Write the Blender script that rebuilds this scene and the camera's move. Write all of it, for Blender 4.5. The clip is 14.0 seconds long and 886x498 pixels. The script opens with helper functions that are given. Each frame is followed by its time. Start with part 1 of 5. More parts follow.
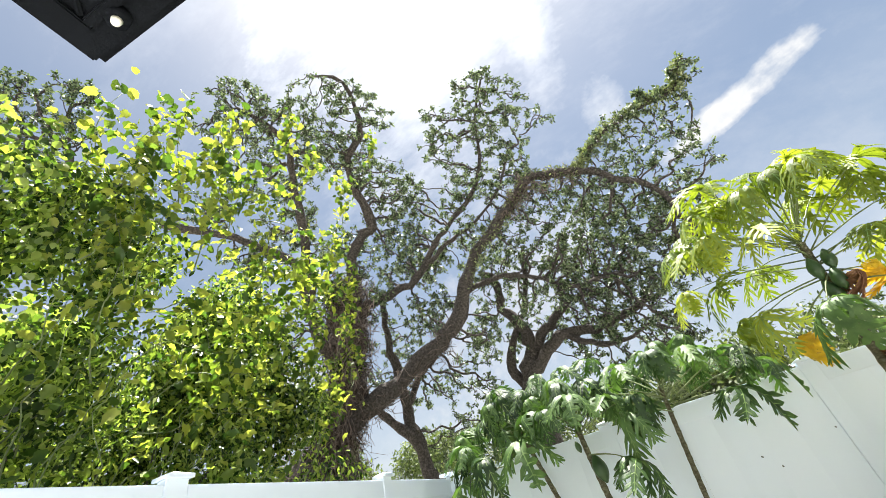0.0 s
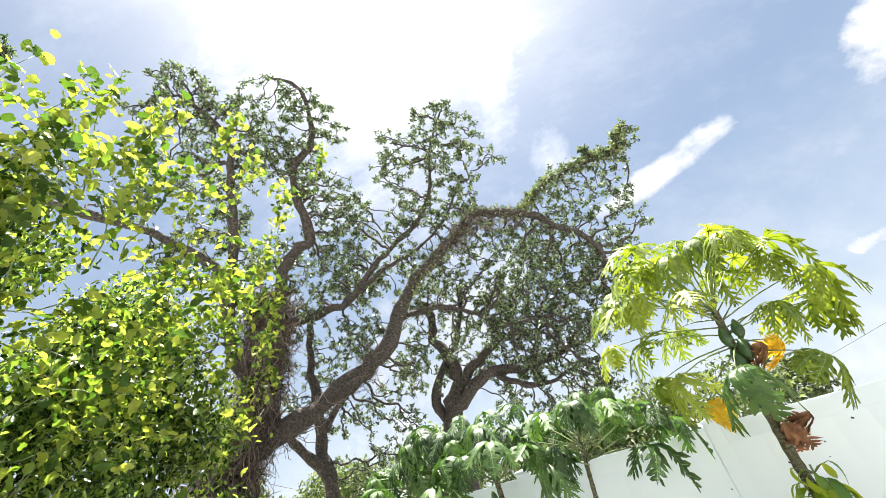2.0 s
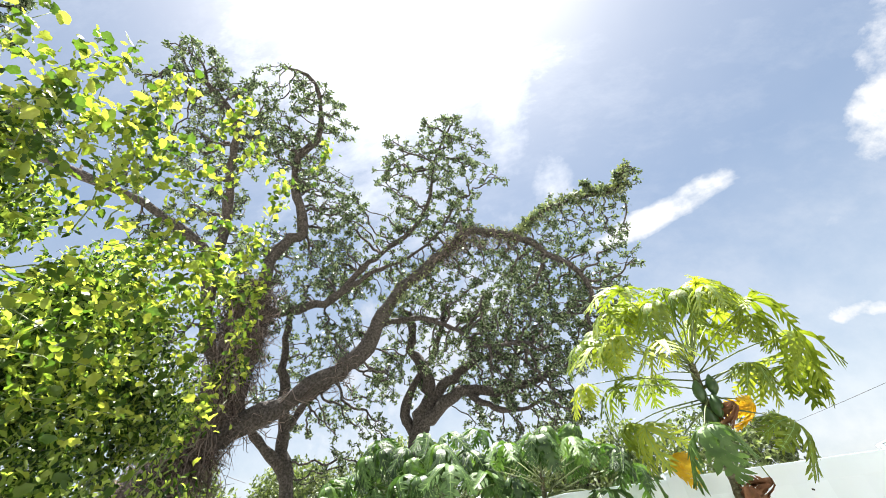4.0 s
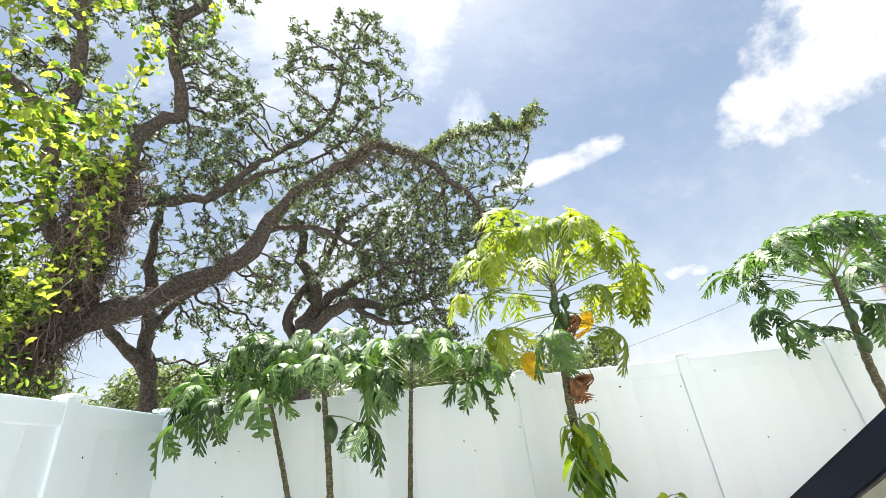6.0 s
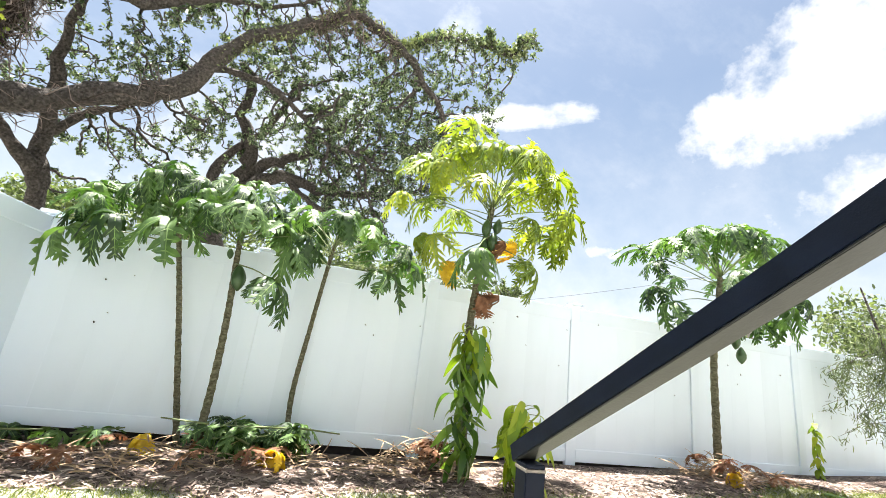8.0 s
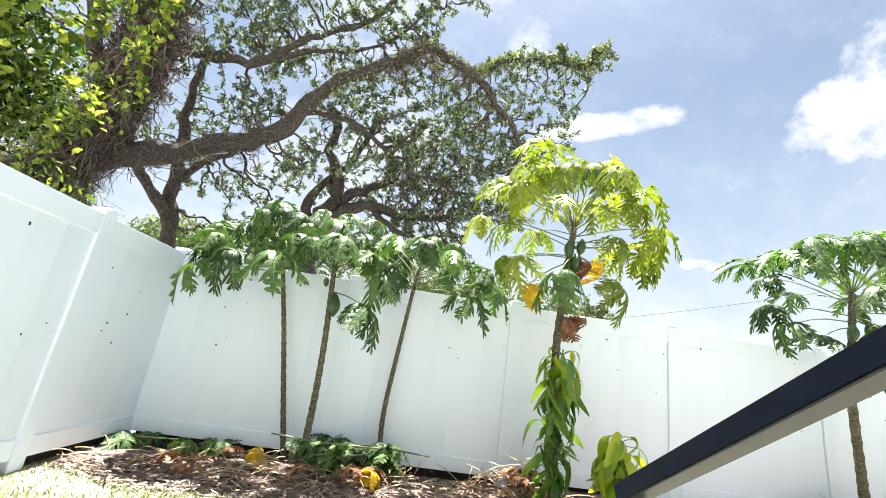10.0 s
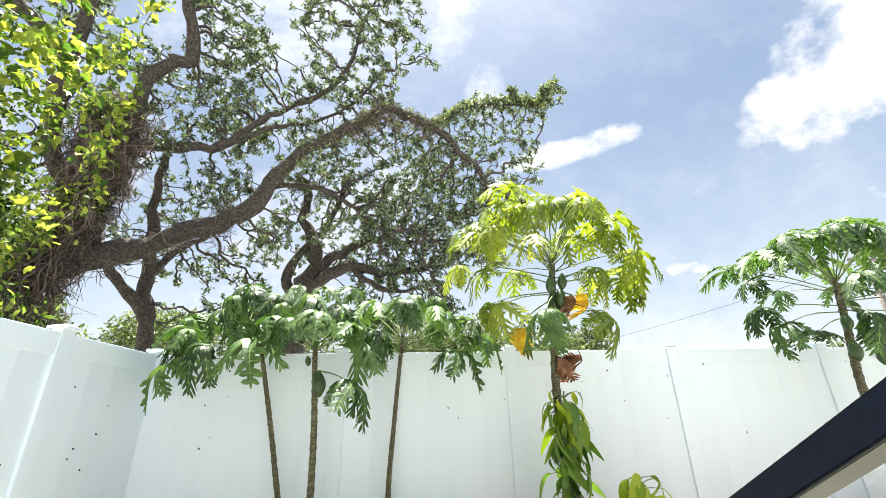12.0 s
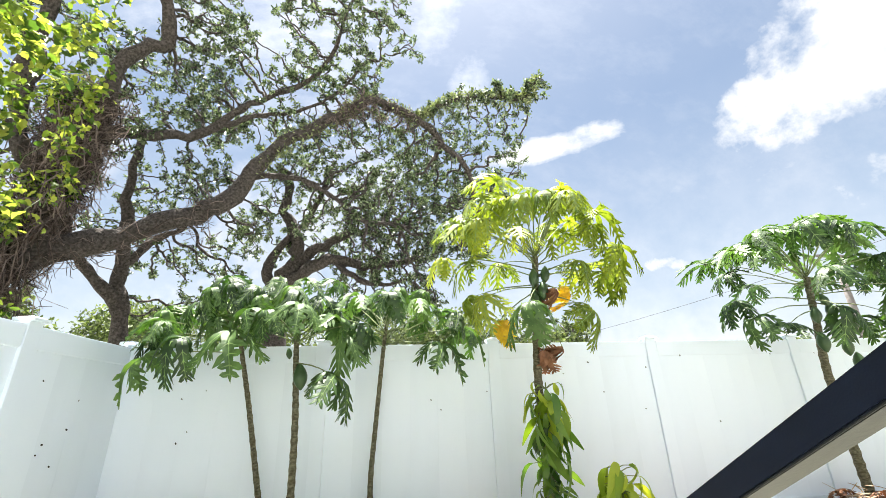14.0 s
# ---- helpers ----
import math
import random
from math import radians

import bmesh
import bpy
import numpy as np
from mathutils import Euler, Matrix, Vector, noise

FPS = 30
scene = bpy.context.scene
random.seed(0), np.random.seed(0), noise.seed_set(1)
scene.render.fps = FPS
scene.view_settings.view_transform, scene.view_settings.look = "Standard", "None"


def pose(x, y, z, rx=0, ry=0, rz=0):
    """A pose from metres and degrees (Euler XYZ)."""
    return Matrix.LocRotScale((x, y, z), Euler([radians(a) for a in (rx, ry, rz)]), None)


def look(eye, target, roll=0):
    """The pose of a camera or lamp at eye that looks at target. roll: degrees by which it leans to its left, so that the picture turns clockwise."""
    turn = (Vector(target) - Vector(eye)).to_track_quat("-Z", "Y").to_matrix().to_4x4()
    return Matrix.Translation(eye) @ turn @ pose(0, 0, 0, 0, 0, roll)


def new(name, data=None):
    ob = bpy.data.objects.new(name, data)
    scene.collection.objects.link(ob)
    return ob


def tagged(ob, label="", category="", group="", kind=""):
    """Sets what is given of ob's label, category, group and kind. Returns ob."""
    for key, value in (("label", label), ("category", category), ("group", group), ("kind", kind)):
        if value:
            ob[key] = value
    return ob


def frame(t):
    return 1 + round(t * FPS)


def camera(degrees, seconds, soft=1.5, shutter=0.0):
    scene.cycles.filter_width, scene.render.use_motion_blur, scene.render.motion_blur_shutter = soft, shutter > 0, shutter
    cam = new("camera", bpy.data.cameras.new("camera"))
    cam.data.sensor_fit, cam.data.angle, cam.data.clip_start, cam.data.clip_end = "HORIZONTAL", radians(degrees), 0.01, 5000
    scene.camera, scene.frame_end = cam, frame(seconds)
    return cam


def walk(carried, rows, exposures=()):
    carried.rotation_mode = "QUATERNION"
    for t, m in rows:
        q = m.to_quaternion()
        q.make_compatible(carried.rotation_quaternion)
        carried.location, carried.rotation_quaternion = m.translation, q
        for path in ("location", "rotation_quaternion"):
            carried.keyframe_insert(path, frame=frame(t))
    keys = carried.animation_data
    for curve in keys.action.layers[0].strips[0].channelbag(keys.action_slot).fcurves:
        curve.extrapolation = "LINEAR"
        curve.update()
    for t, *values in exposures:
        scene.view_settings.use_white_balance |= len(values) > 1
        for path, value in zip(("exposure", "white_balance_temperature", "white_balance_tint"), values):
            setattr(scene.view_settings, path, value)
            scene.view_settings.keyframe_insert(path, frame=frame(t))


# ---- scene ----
cam = camera(94.4, 14.0, soft=0.65)
PATH = [
    (0, (-0.484, -0.531, 1.25), (-1.082, 1.0, 2.389), -15.0),
    (0.5, (-0.462, -0.548, 1.256), (-1.105, 0.976, 2.381), -15.0),
    (1, (-0.456, -0.548, 1.254), (-1.087, 0.977, 2.383), -15.1),
    (1.5, (-0.46, -0.535, 1.281), (-0.943, 1.029, 2.431), -15.5),
    (2, (-0.495, -0.467, 1.362), (-0.787, 1.124, 2.538), -14.2),
    (2.5, (-0.517, -0.46, 1.413), (-0.637, 1.125, 2.627), -12.0),
    (3, (-0.53, -0.475, 1.448), (-0.643, 1.082, 2.698), -9.8),
    (3.2, (-0.517, -0.484, 1.447), (-0.701, 1.062, 2.702), -8.8),
    (5.3, (-0.448, -0.409, 1.277), (-0.716, 1.292, 2.294), -6.3),
    (5.5, (-0.451, -0.4, 1.268), (-0.57, 1.345, 2.237), -7.0),
    (6, (-0.445, -0.375, 1.229), (-0.264, 1.42, 2.091), -7.0),
    (6.5, (-0.432, -0.361, 1.221), (-0.045, 1.462, 1.947), -5.1),
    (7, (-0.457, -0.322, 1.15), (0.021, 1.531, 1.731), -0.6),
    (7.5, (-0.483, -0.301, 1.081), (0.025, 1.56, 1.608), 4.6),
    (8, (-0.464, -0.305, 1.018), (0.033, 1.564, 1.527), 7.3),
    (8.5, (-0.5, -0.304, 0.99), (-0.091, 1.587, 1.498), 8.6),
    (8.7, (-0.506, -0.318, 0.99), (-0.151, 1.584, 1.496), 8.8),
    (10.8, (-0.531, -0.359, 1.135), (-0.503, 1.535, 1.776), 6.3),
    (11, (-0.494, -0.345, 1.157), (-0.455, 1.537, 1.833), 4.6),
    (11.5, (-0.424, -0.336, 1.184), (-0.328, 1.525, 1.912), 1.0),
    (12, (-0.421, -0.328, 1.188), (-0.259, 1.519, 1.938), -1.4),
    (12.5, (-0.425, -0.313, 1.181), (-0.209, 1.53, 1.927), -2.7),
    (13, (-0.417, -0.319, 1.18), (-0.165, 1.523, 1.917), -2.7),
    (13.5, (-0.422, -0.307, 1.177), (-0.168, 1.538, 1.907), -2.4),
    (14, (-0.425, -0.305, 1.175), (-0.182, 1.544, 1.897), -1.9),
]
walk(cam, [(t, look(eye, target, roll)) for t, eye, target, roll in PATH],
     [(0, 1.86), (0.9, 1.87), (1.5, 2.10), (2, 2.10), (3, 2.02), (5.3, 2.06), (6.5, 2.08), (8.5, 2.22), (11, 2.15), (14, 2.13)])

# ---- world, sun ----
SUN = Vector((-0.02, 0.17, 0.985)).normalized()
world = bpy.data.worlds.new("sky")
scene.world = world
world.use_nodes = True
wt = world.node_tree
wt.nodes.clear()


def wmath(op, a, b=None, clamp=False):
    n = wt.nodes.new("ShaderNodeMath")
    n.operation, n.use_clamp = op, clamp
    for i, v in enumerate((a, b)):
        if v is None:
            continue
        if isinstance(v, (int, float)):
            n.inputs[i].default_value = v
        else:
            wt.links.new(v, n.inputs[i])
    return n.outputs[0]


sky = wt.nodes.new("ShaderNodeTexSky")
sky.sky_type, sky.sun_disc = "NISHITA", False
sky.sun_elevation = math.asin(SUN.z)
sky.sun_rotation = math.atan2(SUN.x, SUN.y)
sky.air_density, sky.dust_density, sky.ozone_density = 1.0, 2.0, 0.8
coord = wt.nodes.new("ShaderNodeTexCoord")
wdir = coord.outputs["Generated"]


def wnoise(scale, detail, stretch=(1, 1, 1), rough=0.6):
    m = wt.nodes.new("ShaderNodeMapping")
    m.inputs["Scale"].default_value = stretch
    wt.links.new(wdir, m.inputs["Vector"])
    n = wt.nodes.new("ShaderNodeTexNoise")
    n.inputs["Scale"].default_value, n.inputs["Detail"].default_value, n.inputs["Roughness"].default_value = scale, detail, rough
    wt.links.new(m.outputs[0], n.inputs["Vector"])
    return n.outputs[0]


def wdot(v):
    n = wt.nodes.new("ShaderNodeVectorMath")
    n.operation = "DOT_PRODUCT"
    wt.links.new(wdir, n.inputs[0])
    n.inputs[1].default_value = v
    return n.outputs["Value"]


puff = wnoise(9.0, 7.0, rough=0.62)
wisp = wnoise(3.2, 8.0, (1.0, 2.6, 2.2), 0.68)


def cloud(centre, along, a, b, ragged, soft, noise_out):
    """An oval cloud round a direction: half lengths a and b, its edge eaten by noise."""
    c = Vector(centre).normalized()
    u = Vector(along) - c * c.dot(Vector(along))
    u.normalize()
    v = c.cross(u)
    du, dv = wmath("DIVIDE", wdot(u), a), wmath("DIVIDE", wdot(v), b)
    r = wmath("ADD", wmath("MULTIPLY", du, du), wmath("MULTIPLY", dv, dv))
    n = wmath("MULTIPLY", wmath("SUBTRACT", noise_out, 0.5), ragged)
    f = wmath("ADD", wmath("SUBTRACT", 1.0, r), n)
    front = wmath("GREATER_THAN", wdot(c), 0.0)
    return wmath("MULTIPLY", wmath("DIVIDE", f, soft, clamp=True), front)


fluff = wnoise(24.0, 6.0, rough=0.6)
edge = wmath("ADD", wmath("MULTIPLY", puff, 0.7), wmath("MULTIPLY", fluff, 0.3))
feather = wmath("ADD", wmath("MULTIPLY", wnoise(7.0, 8.0, (1.0, 1.0, 3.4), 0.66), 0.6), wmath("MULTIPLY", fluff, 0.4))
masks = [
    # slanting streak beside the oak
    cloud((0.340, 0.765, 0.547), (0.27, -0.13, 0.014), 0.150, 0.032, 2.6, 0.8, feather),
    cloud((0.430, 0.715, 0.556), (0.27, -0.13, 0.014), 0.080, 0.028, 4.4, 1.3, feather),
    # heaped cloud with a ragged foot
    cloud((0.742, 0.430, 0.510), (0.1, -0.2, 0.08), 0.165, 0.100, 4.2, 0.9, edge),
    cloud((0.750, 0.345, 0.565), (0.1, -0.2, 0.08), 0.190, 0.120, 4.2, 0.9, edge),
    cloud((0.672, 0.545, 0.500), (0.1, -0.16, 0.04), 0.085, 0.062, 4.4, 0.9, edge),
    cloud((0.720, 0.560, 0.400), (0.1, -0.14, 0.02), 0.150, 0.055, 5.0, 3.4, feather),
    cloud((0.835, 0.430, 0.350), (0.1, -0.2, 0.04), 0.150, 0.082, 4.2, 1.0, edge),
    # small puffs low over the fence
    cloud((0.573, 0.772, 0.276), (0.2, -0.14, 0.01), 0.036, 0.019, 2.8, 0.8, fluff),
    cloud((0.592, 0.760, 0.268), (0.2, -0.14, -0.01), 0.030, 0.014, 2.8, 1.0, fluff),
    cloud((0.588, 0.695, 0.414), (0.2, -0.14, 0.0), 0.022, 0.018, 4.0, 4.0, fluff),
    cloud((0.430, 0.860, 0.200), (0.2, -0.14, 0.0), 0.090, 0.040, 4.0, 2.0, edge),
    # bright bank behind and over the oak
    cloud((0.166, 0.715, 0.679), (0.1, -0.1, 0.5), 0.080, 0.050, 3.6, 2.0, feather),
    cloud((0.090, 0.590, 0.800), (0.1, -0.2, 0.6), 0.180, 0.070, 4.0, 2.6, feather),
    cloud((-0.120, 0.430, 0.895), (0.2, -0.2, 0.3), 0.500, 0.340, 5.0, 2.4, wisp),
    cloud((-0.620, 0.640, 0.300), (0.2, -0.14, 0.1), 0.360, 0.180, 2.6, 1.6, puff),
    cloud((-0.250, 0.880, 0.330), (0.2, -0.14, 0.1), 0.460, 0.210, 2.6, 1.6, puff),
]
mask = masks[0]
for m in masks[1:]:
    mask = wmath("MAXIMUM", mask, m)
# broken cloud added over the unseen sky behind, to brighten the fence
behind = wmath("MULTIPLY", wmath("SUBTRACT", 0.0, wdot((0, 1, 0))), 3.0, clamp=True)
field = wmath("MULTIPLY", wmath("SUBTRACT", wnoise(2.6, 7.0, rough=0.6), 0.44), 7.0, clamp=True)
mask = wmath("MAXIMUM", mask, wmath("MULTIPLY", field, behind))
low = wmath("SUBTRACT", 0.66, wmath("MULTIPLY", wdot((0, 0, 1)), 1.12), clamp=True)
haze = wmath("ADD", wmath("MULTIPLY", wmath("SUBTRACT", wisp, 0.46), 0.6, clamp=True), wmath("ADD", low, 0.05))
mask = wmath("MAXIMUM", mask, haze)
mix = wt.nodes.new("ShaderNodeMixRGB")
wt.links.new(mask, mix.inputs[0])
clear = wt.nodes.new("ShaderNodeMixRGB")
clear.blend_type, clear.inputs[0].default_value, clear.inputs[2].default_value = "MULTIPLY", 1.0, (1.05, 1.09, 1.04, 1)
wt.links.new(sky.outputs[0], clear.inputs[1])
wt.links.new(clear.outputs[0], mix.inputs[1])
shade = wt.nodes.new("ShaderNodeMixRGB")
shade.inputs[1].default_value, shade.inputs[2].default_value = (5.5, 5.85, 6.3, 1), (7.2, 7.2, 7.2, 1)
tone = wt.nodes.new("ShaderNodeMapRange")
tone.inputs["From Min"].default_value, tone.inputs["From Max"].default_value = 0.36, 0.60
wt.links.new(edge, tone.inputs["Value"])
wt.links.new(tone.outputs[0], shade.inputs[0])
# cloud is brightest where it stands before the sun
glare = wmath("ADD", 1.0, wmath("MULTIPLY", wmath("POWER", wmath("MAXIMUM", wdot(SUN), 0.0), 9.0), 1.9))
lit = wt.nodes.new("ShaderNodeVectorMath")
lit.operation = "SCALE"
wt.links.new(shade.outputs[0], lit.inputs[0])
wt.links.new(glare, lit.inputs["Scale"])
wt.links.new(lit.outputs[0], mix.inputs[2])
back = wt.nodes.new("ShaderNodeBackground")
back.inputs["Strength"].default_value = 0.0385
wt.links.new(mix.outputs[0], back.inputs["Color"])
wout = wt.nodes.new("ShaderNodeOutputWorld")
wt.links.new(back.outputs[0], wout.inputs["Surface"])

sun = new("sun", bpy.data.lights.new("sun", "SUN"))
sun.data.energy, sun.data.angle, sun.data.color = 5.0, radians(0.6), (1.0, 0.965, 0.90)
sun.matrix_world = look(SUN * 30, (0, 0, 0))


# ---- materials ----
def material(name, base, rough=0.6, dark=None, light=None, scale=8.0, bump=0.2, bump_scale=40.0, through_light=0.0, glow_tint=None,
             metal=0.0, random_amount=0.0, per_island=True, stretch=(1, 1, 1), spec=0.5, relief=0.01):
    """A procedural surface: two scales of noise on the colour, fine relief, per-piece variation and thin-leaf translucency."""
    m = bpy.data.materials.new(name)
    m.use_nodes = True
    t = m.node_tree
    b = t.nodes["Principled BSDF"]
    b.inputs["Roughness"].default_value, b.inputs["Metallic"].default_value = rough, metal
    b.inputs["Specular IOR Level"].default_value = spec
    tc = t.nodes.new("ShaderNodeTexCoord")
    mp = t.nodes.new("ShaderNodeMapping")
    mp.inputs["Scale"].default_value = stretch
    t.links.new(tc.outputs["Object"], mp.inputs["Vector"])
    ramp = t.nodes.new("ShaderNodeValToRGB")
    dark = dark or tuple(c * 0.65 for c in base)
    light = light or tuple(min(1, c * 1.3) for c in base)
    ramp.color_ramp.elements[0].position, ramp.color_ramp.elements[1].position = 0.3, 0.72
    ramp.color_ramp.elements[0].color, ramp.color_ramp.elements[1].color = (*dark, 1), (*light, 1)
    mid = ramp.color_ramp.elements.new(0.5)
    mid.color = (*base, 1)
    big = t.nodes.new("ShaderNodeTexNoise")
    big.inputs["Scale"].default_value, big.inputs["Detail"].default_value = scale, 6
    t.links.new(mp.outputs[0], big.inputs["Vector"])
    factor = big.outputs[0]
    if random_amount:
        geo = t.nodes.new("ShaderNodeNewGeometry" if per_island else "ShaderNodeObjectInfo")
        rnd = geo.outputs["Random Per Island"] if per_island else geo.outputs["Random"]
        mixv = t.nodes.new("ShaderNodeMix")
        mixv.inputs[0].default_value = random_amount
        t.links.new(factor, mixv.inputs[2])
        t.links.new(rnd, mixv.inputs[3])
        factor = mixv.outputs[0]
    t.links.new(factor, ramp.inputs[0])
    t.links.new(ramp.outputs[0], b.inputs["Base Color"])
    if bump:
        fine = t.nodes.new("ShaderNodeTexNoise")
        fine.inputs["Scale"].default_value, fine.inputs["Detail"].default_value = bump_scale, 5
        t.links.new(mp.outputs[0], fine.inputs["Vector"])
        bp = t.nodes.new("ShaderNodeBump")
        bp.inputs["Strength"].default_value, bp.inputs["Distance"].default_value = bump, relief
        t.links.new(fine.outputs[0], bp.inputs["Height"])
        t.links.new(bp.outputs[0], b.inputs["Normal"])
    if through_light:
        tr = t.nodes.new("ShaderNodeBsdfTranslucent")
        tint = t.nodes.new("ShaderNodeMixRGB")
        tint.blend_type, tint.inputs[0].default_value = "MULTIPLY", 1.0
        tint.inputs[2].default_value = (*(glow_tint or (1.6, 1.8, 0.7)), 1)
        t.links.new(ramp.outputs[0], tint.inputs[1])
        t.links.new(tint.outputs[0], tr.inputs[0])
        ms = t.nodes.new("ShaderNodeMixShader")
        ms.inputs[0].default_value = through_light
        t.links.new(b.outputs[0], ms.inputs[1])
        t.links.new(tr.outputs[0], ms.inputs[2])
        t.links.new(ms.outputs[0], t.nodes["Material Output"].inputs["Surface"])
    return m


VINYL = material("white_vinyl", (0.79, 0.87, 0.965), 0.42, (0.72, 0.80, 0.885), (0.82, 0.90, 0.985), 1.3, 0.05, 25, random_amount=0.15, per_island=False, stretch=(1, 1, 0.35))
VEIN = material("leaf_vein", (0.20, 0.30, 0.10), 0.5, scale=20, bump=0, through_light=0.3)
# near-black colour that paints the shade in the gap under the fence
GAP_SHADE = material("gap_shade", (0.018, 0.015, 0.013), 0.95, scale=20, bump=0.4)
SPECK = material("dark_speck", (0.03, 0.03, 0.03), 0.8)
BARK = material("oak_bark", (0.066, 0.055, 0.049), 0.95, (0.024, 0.020, 0.017), (0.13, 0.11, 0.10), 22, 1.0, 26, relief=0.05)
VINEBARK = material("dry_vine", (0.12, 0.090, 0.077), 0.95, (0.045, 0.033, 0.027), (0.24, 0.185, 0.16), 9, 0.5, 50, random_amount=0.5)
OAKLEAF = material("oak_leaf", (0.105, 0.14, 0.078), 0.25, (0.045, 0.068, 0.034), (0.22, 0.26, 0.16), 3, 0, through_light=0.22, glow_tint=(1.3, 1.5, 0.8), random_amount=0.75)
FERN = material("limb_fern", (0.17, 0.205, 0.09), 0.5, (0.08, 0.10, 0.04), (0.30, 0.33, 0.17), 3, 0, through_light=0.2, random_amount=0.7)
BACKLEAF = material("far_leaf", (0.10, 0.13, 0.06), 0.6, (0.05, 0.07, 0.03), (0.17, 0.20, 0.10), 3, 0, through_light=0.3, random_amount=0.7)
SHRUBLEAF = material("shrub_leaf", (0.10, 0.155, 0.036), 0.24, (0.018, 0.040, 0.010), (0.31, 0.37, 0.11), 2.0, 0, through_light=0.48, random_amount=0.7)
LIMELEAF = material("lime_leaf", (0.22, 0.285, 0.05), 0.42, (0.06, 0.11, 0.02), (0.38, 0.40, 0.085), 3, 0, through_light=0.55, glow_tint=(1.2, 1.35, 0.6), random_amount=0.8)
PAPLEAF = material("papaya_leaf_green", (0.055, 0.112, 0.028), 0.48, (0.018, 0.045, 0.011), (0.12, 0.20, 0.058), 14, 0.6, 45, through_light=0.30, random_amount=0.4, per_island=False)
PAPLIME = material("papaya_leaf_lime", (0.21, 0.27, 0.026), 0.55, (0.10, 0.15, 0.014), (0.34, 0.38, 0.05), 14, 0.6, 45, through_light=0.42, glow_tint=(1.4, 1.4, 0.65), random_amount=0.4, per_island=False)
PAPYELLOW = material("papaya_leaf_yellow", (0.70, 0.50, 0.025), 0.5, (0.5, 0.31, 0.02), (0.82, 0.64, 0.06), 12, 0.2, 60, through_light=0.4, glow_tint=(1.2, 1.1, 0.6))
PAPDEAD = material("papaya_leaf_dead", (0.22, 0.10, 0.05), 0.85, (0.09, 0.04, 0.022), (0.36, 0.20, 0.12), 12, 0.6, 60, through_light=0.15, glow_tint=(1.4, 1.0, 0.7))
PETIOLE = material("petiole_green", (0.15, 0.19, 0.075), 0.5, scale=6, bump=0.1)
PAPTRUNK = material("papaya_trunk", (0.115, 0.105, 0.062), 0.9, (0.05, 0.042, 0.025), (0.22, 0.205, 0.14), 34, 0.9, 80, stretch=(1, 1, 1.8))
FRUIT = material("papaya_fruit", (0.045, 0.09, 0.03), 0.4, scale=10, bump=0.1)
MANGOLEAF = material("mango_leaf", (0.075, 0.155, 0.024), 0.33, (0.035, 0.08, 0.014), (0.17, 0.26, 0.045), 6, 0.1, 60, through_light=0.42, random_amount=0.6, per_island=False)
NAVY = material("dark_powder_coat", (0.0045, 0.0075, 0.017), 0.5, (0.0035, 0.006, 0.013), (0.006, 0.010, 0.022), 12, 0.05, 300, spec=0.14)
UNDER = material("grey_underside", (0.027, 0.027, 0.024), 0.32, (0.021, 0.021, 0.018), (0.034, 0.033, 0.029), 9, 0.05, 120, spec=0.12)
TAPE = material("worn_grey_paint", (0.22, 0.19, 0.16), 0.8, scale=40, bump=0.6, bump_scale=90)
PLASTIC = material("dark_grey_plastic", (0.005, 0.006, 0.008), 0.75, scale=10, bump=0.1, bump_scale=200, spec=0.1)
PALE = material("pale_plastic", (0.75, 0.72, 0.62), 0.4, scale=10, bump=0)
SOIL = material("mulched_soil", (0.15, 0.105, 0.09), 0.98, (0.045, 0.033, 0.025), (0.28, 0.23, 0.19), 7, 1.0, 45)
CHIP = material("wood_chip", (0.19, 0.135, 0.108), 0.9, (0.04, 0.027, 0.02), (0.46, 0.36, 0.30), 9, 0.4, 60, random_amount=0.8)
STRAW = material("dry_frond", (0.27, 0.17, 0.10), 0.85, (0.12, 0.065, 0.035), (0.46, 0.34, 0.21), 9, 0.3, 60, random_amount=0.8)
GRASS = material("grass_blade", (0.13, 0.155, 0.045), 0.6, (0.07, 0.095, 0.025), (0.28, 0.27, 0.11), 3, 0, through_light=0.35, random_amount=0.7)
LAWN = material("lawn_soil", (0.33, 0.325, 0.28), 0.95, (0.20, 0.195, 0.155), (0.46, 0.45, 0.40), 6, 1.0, 60)
ROOF = material("roof_shingle", (0.30, 0.29, 0.30), 0.9, scale=5, bump=0.6, bump_scale=30)
WALLPAINT = material("house_paint", (0.62, 0.60, 0.56), 0.8, scale=2, bump=0.2)
POLE = material("grey_pole", (0.20, 0.18, 0.17), 0.9, scale=5, bump=0.4)
CONCRETE = material("pale_concrete", (0.62, 0.63, 0.64), 0.9, (0.52, 0.53, 0.54), (0.70, 0.71, 0.72), 3, 0.4, 60)
WIRE = material("black_wire", (0.03, 0.03, 0.035), 0.6)


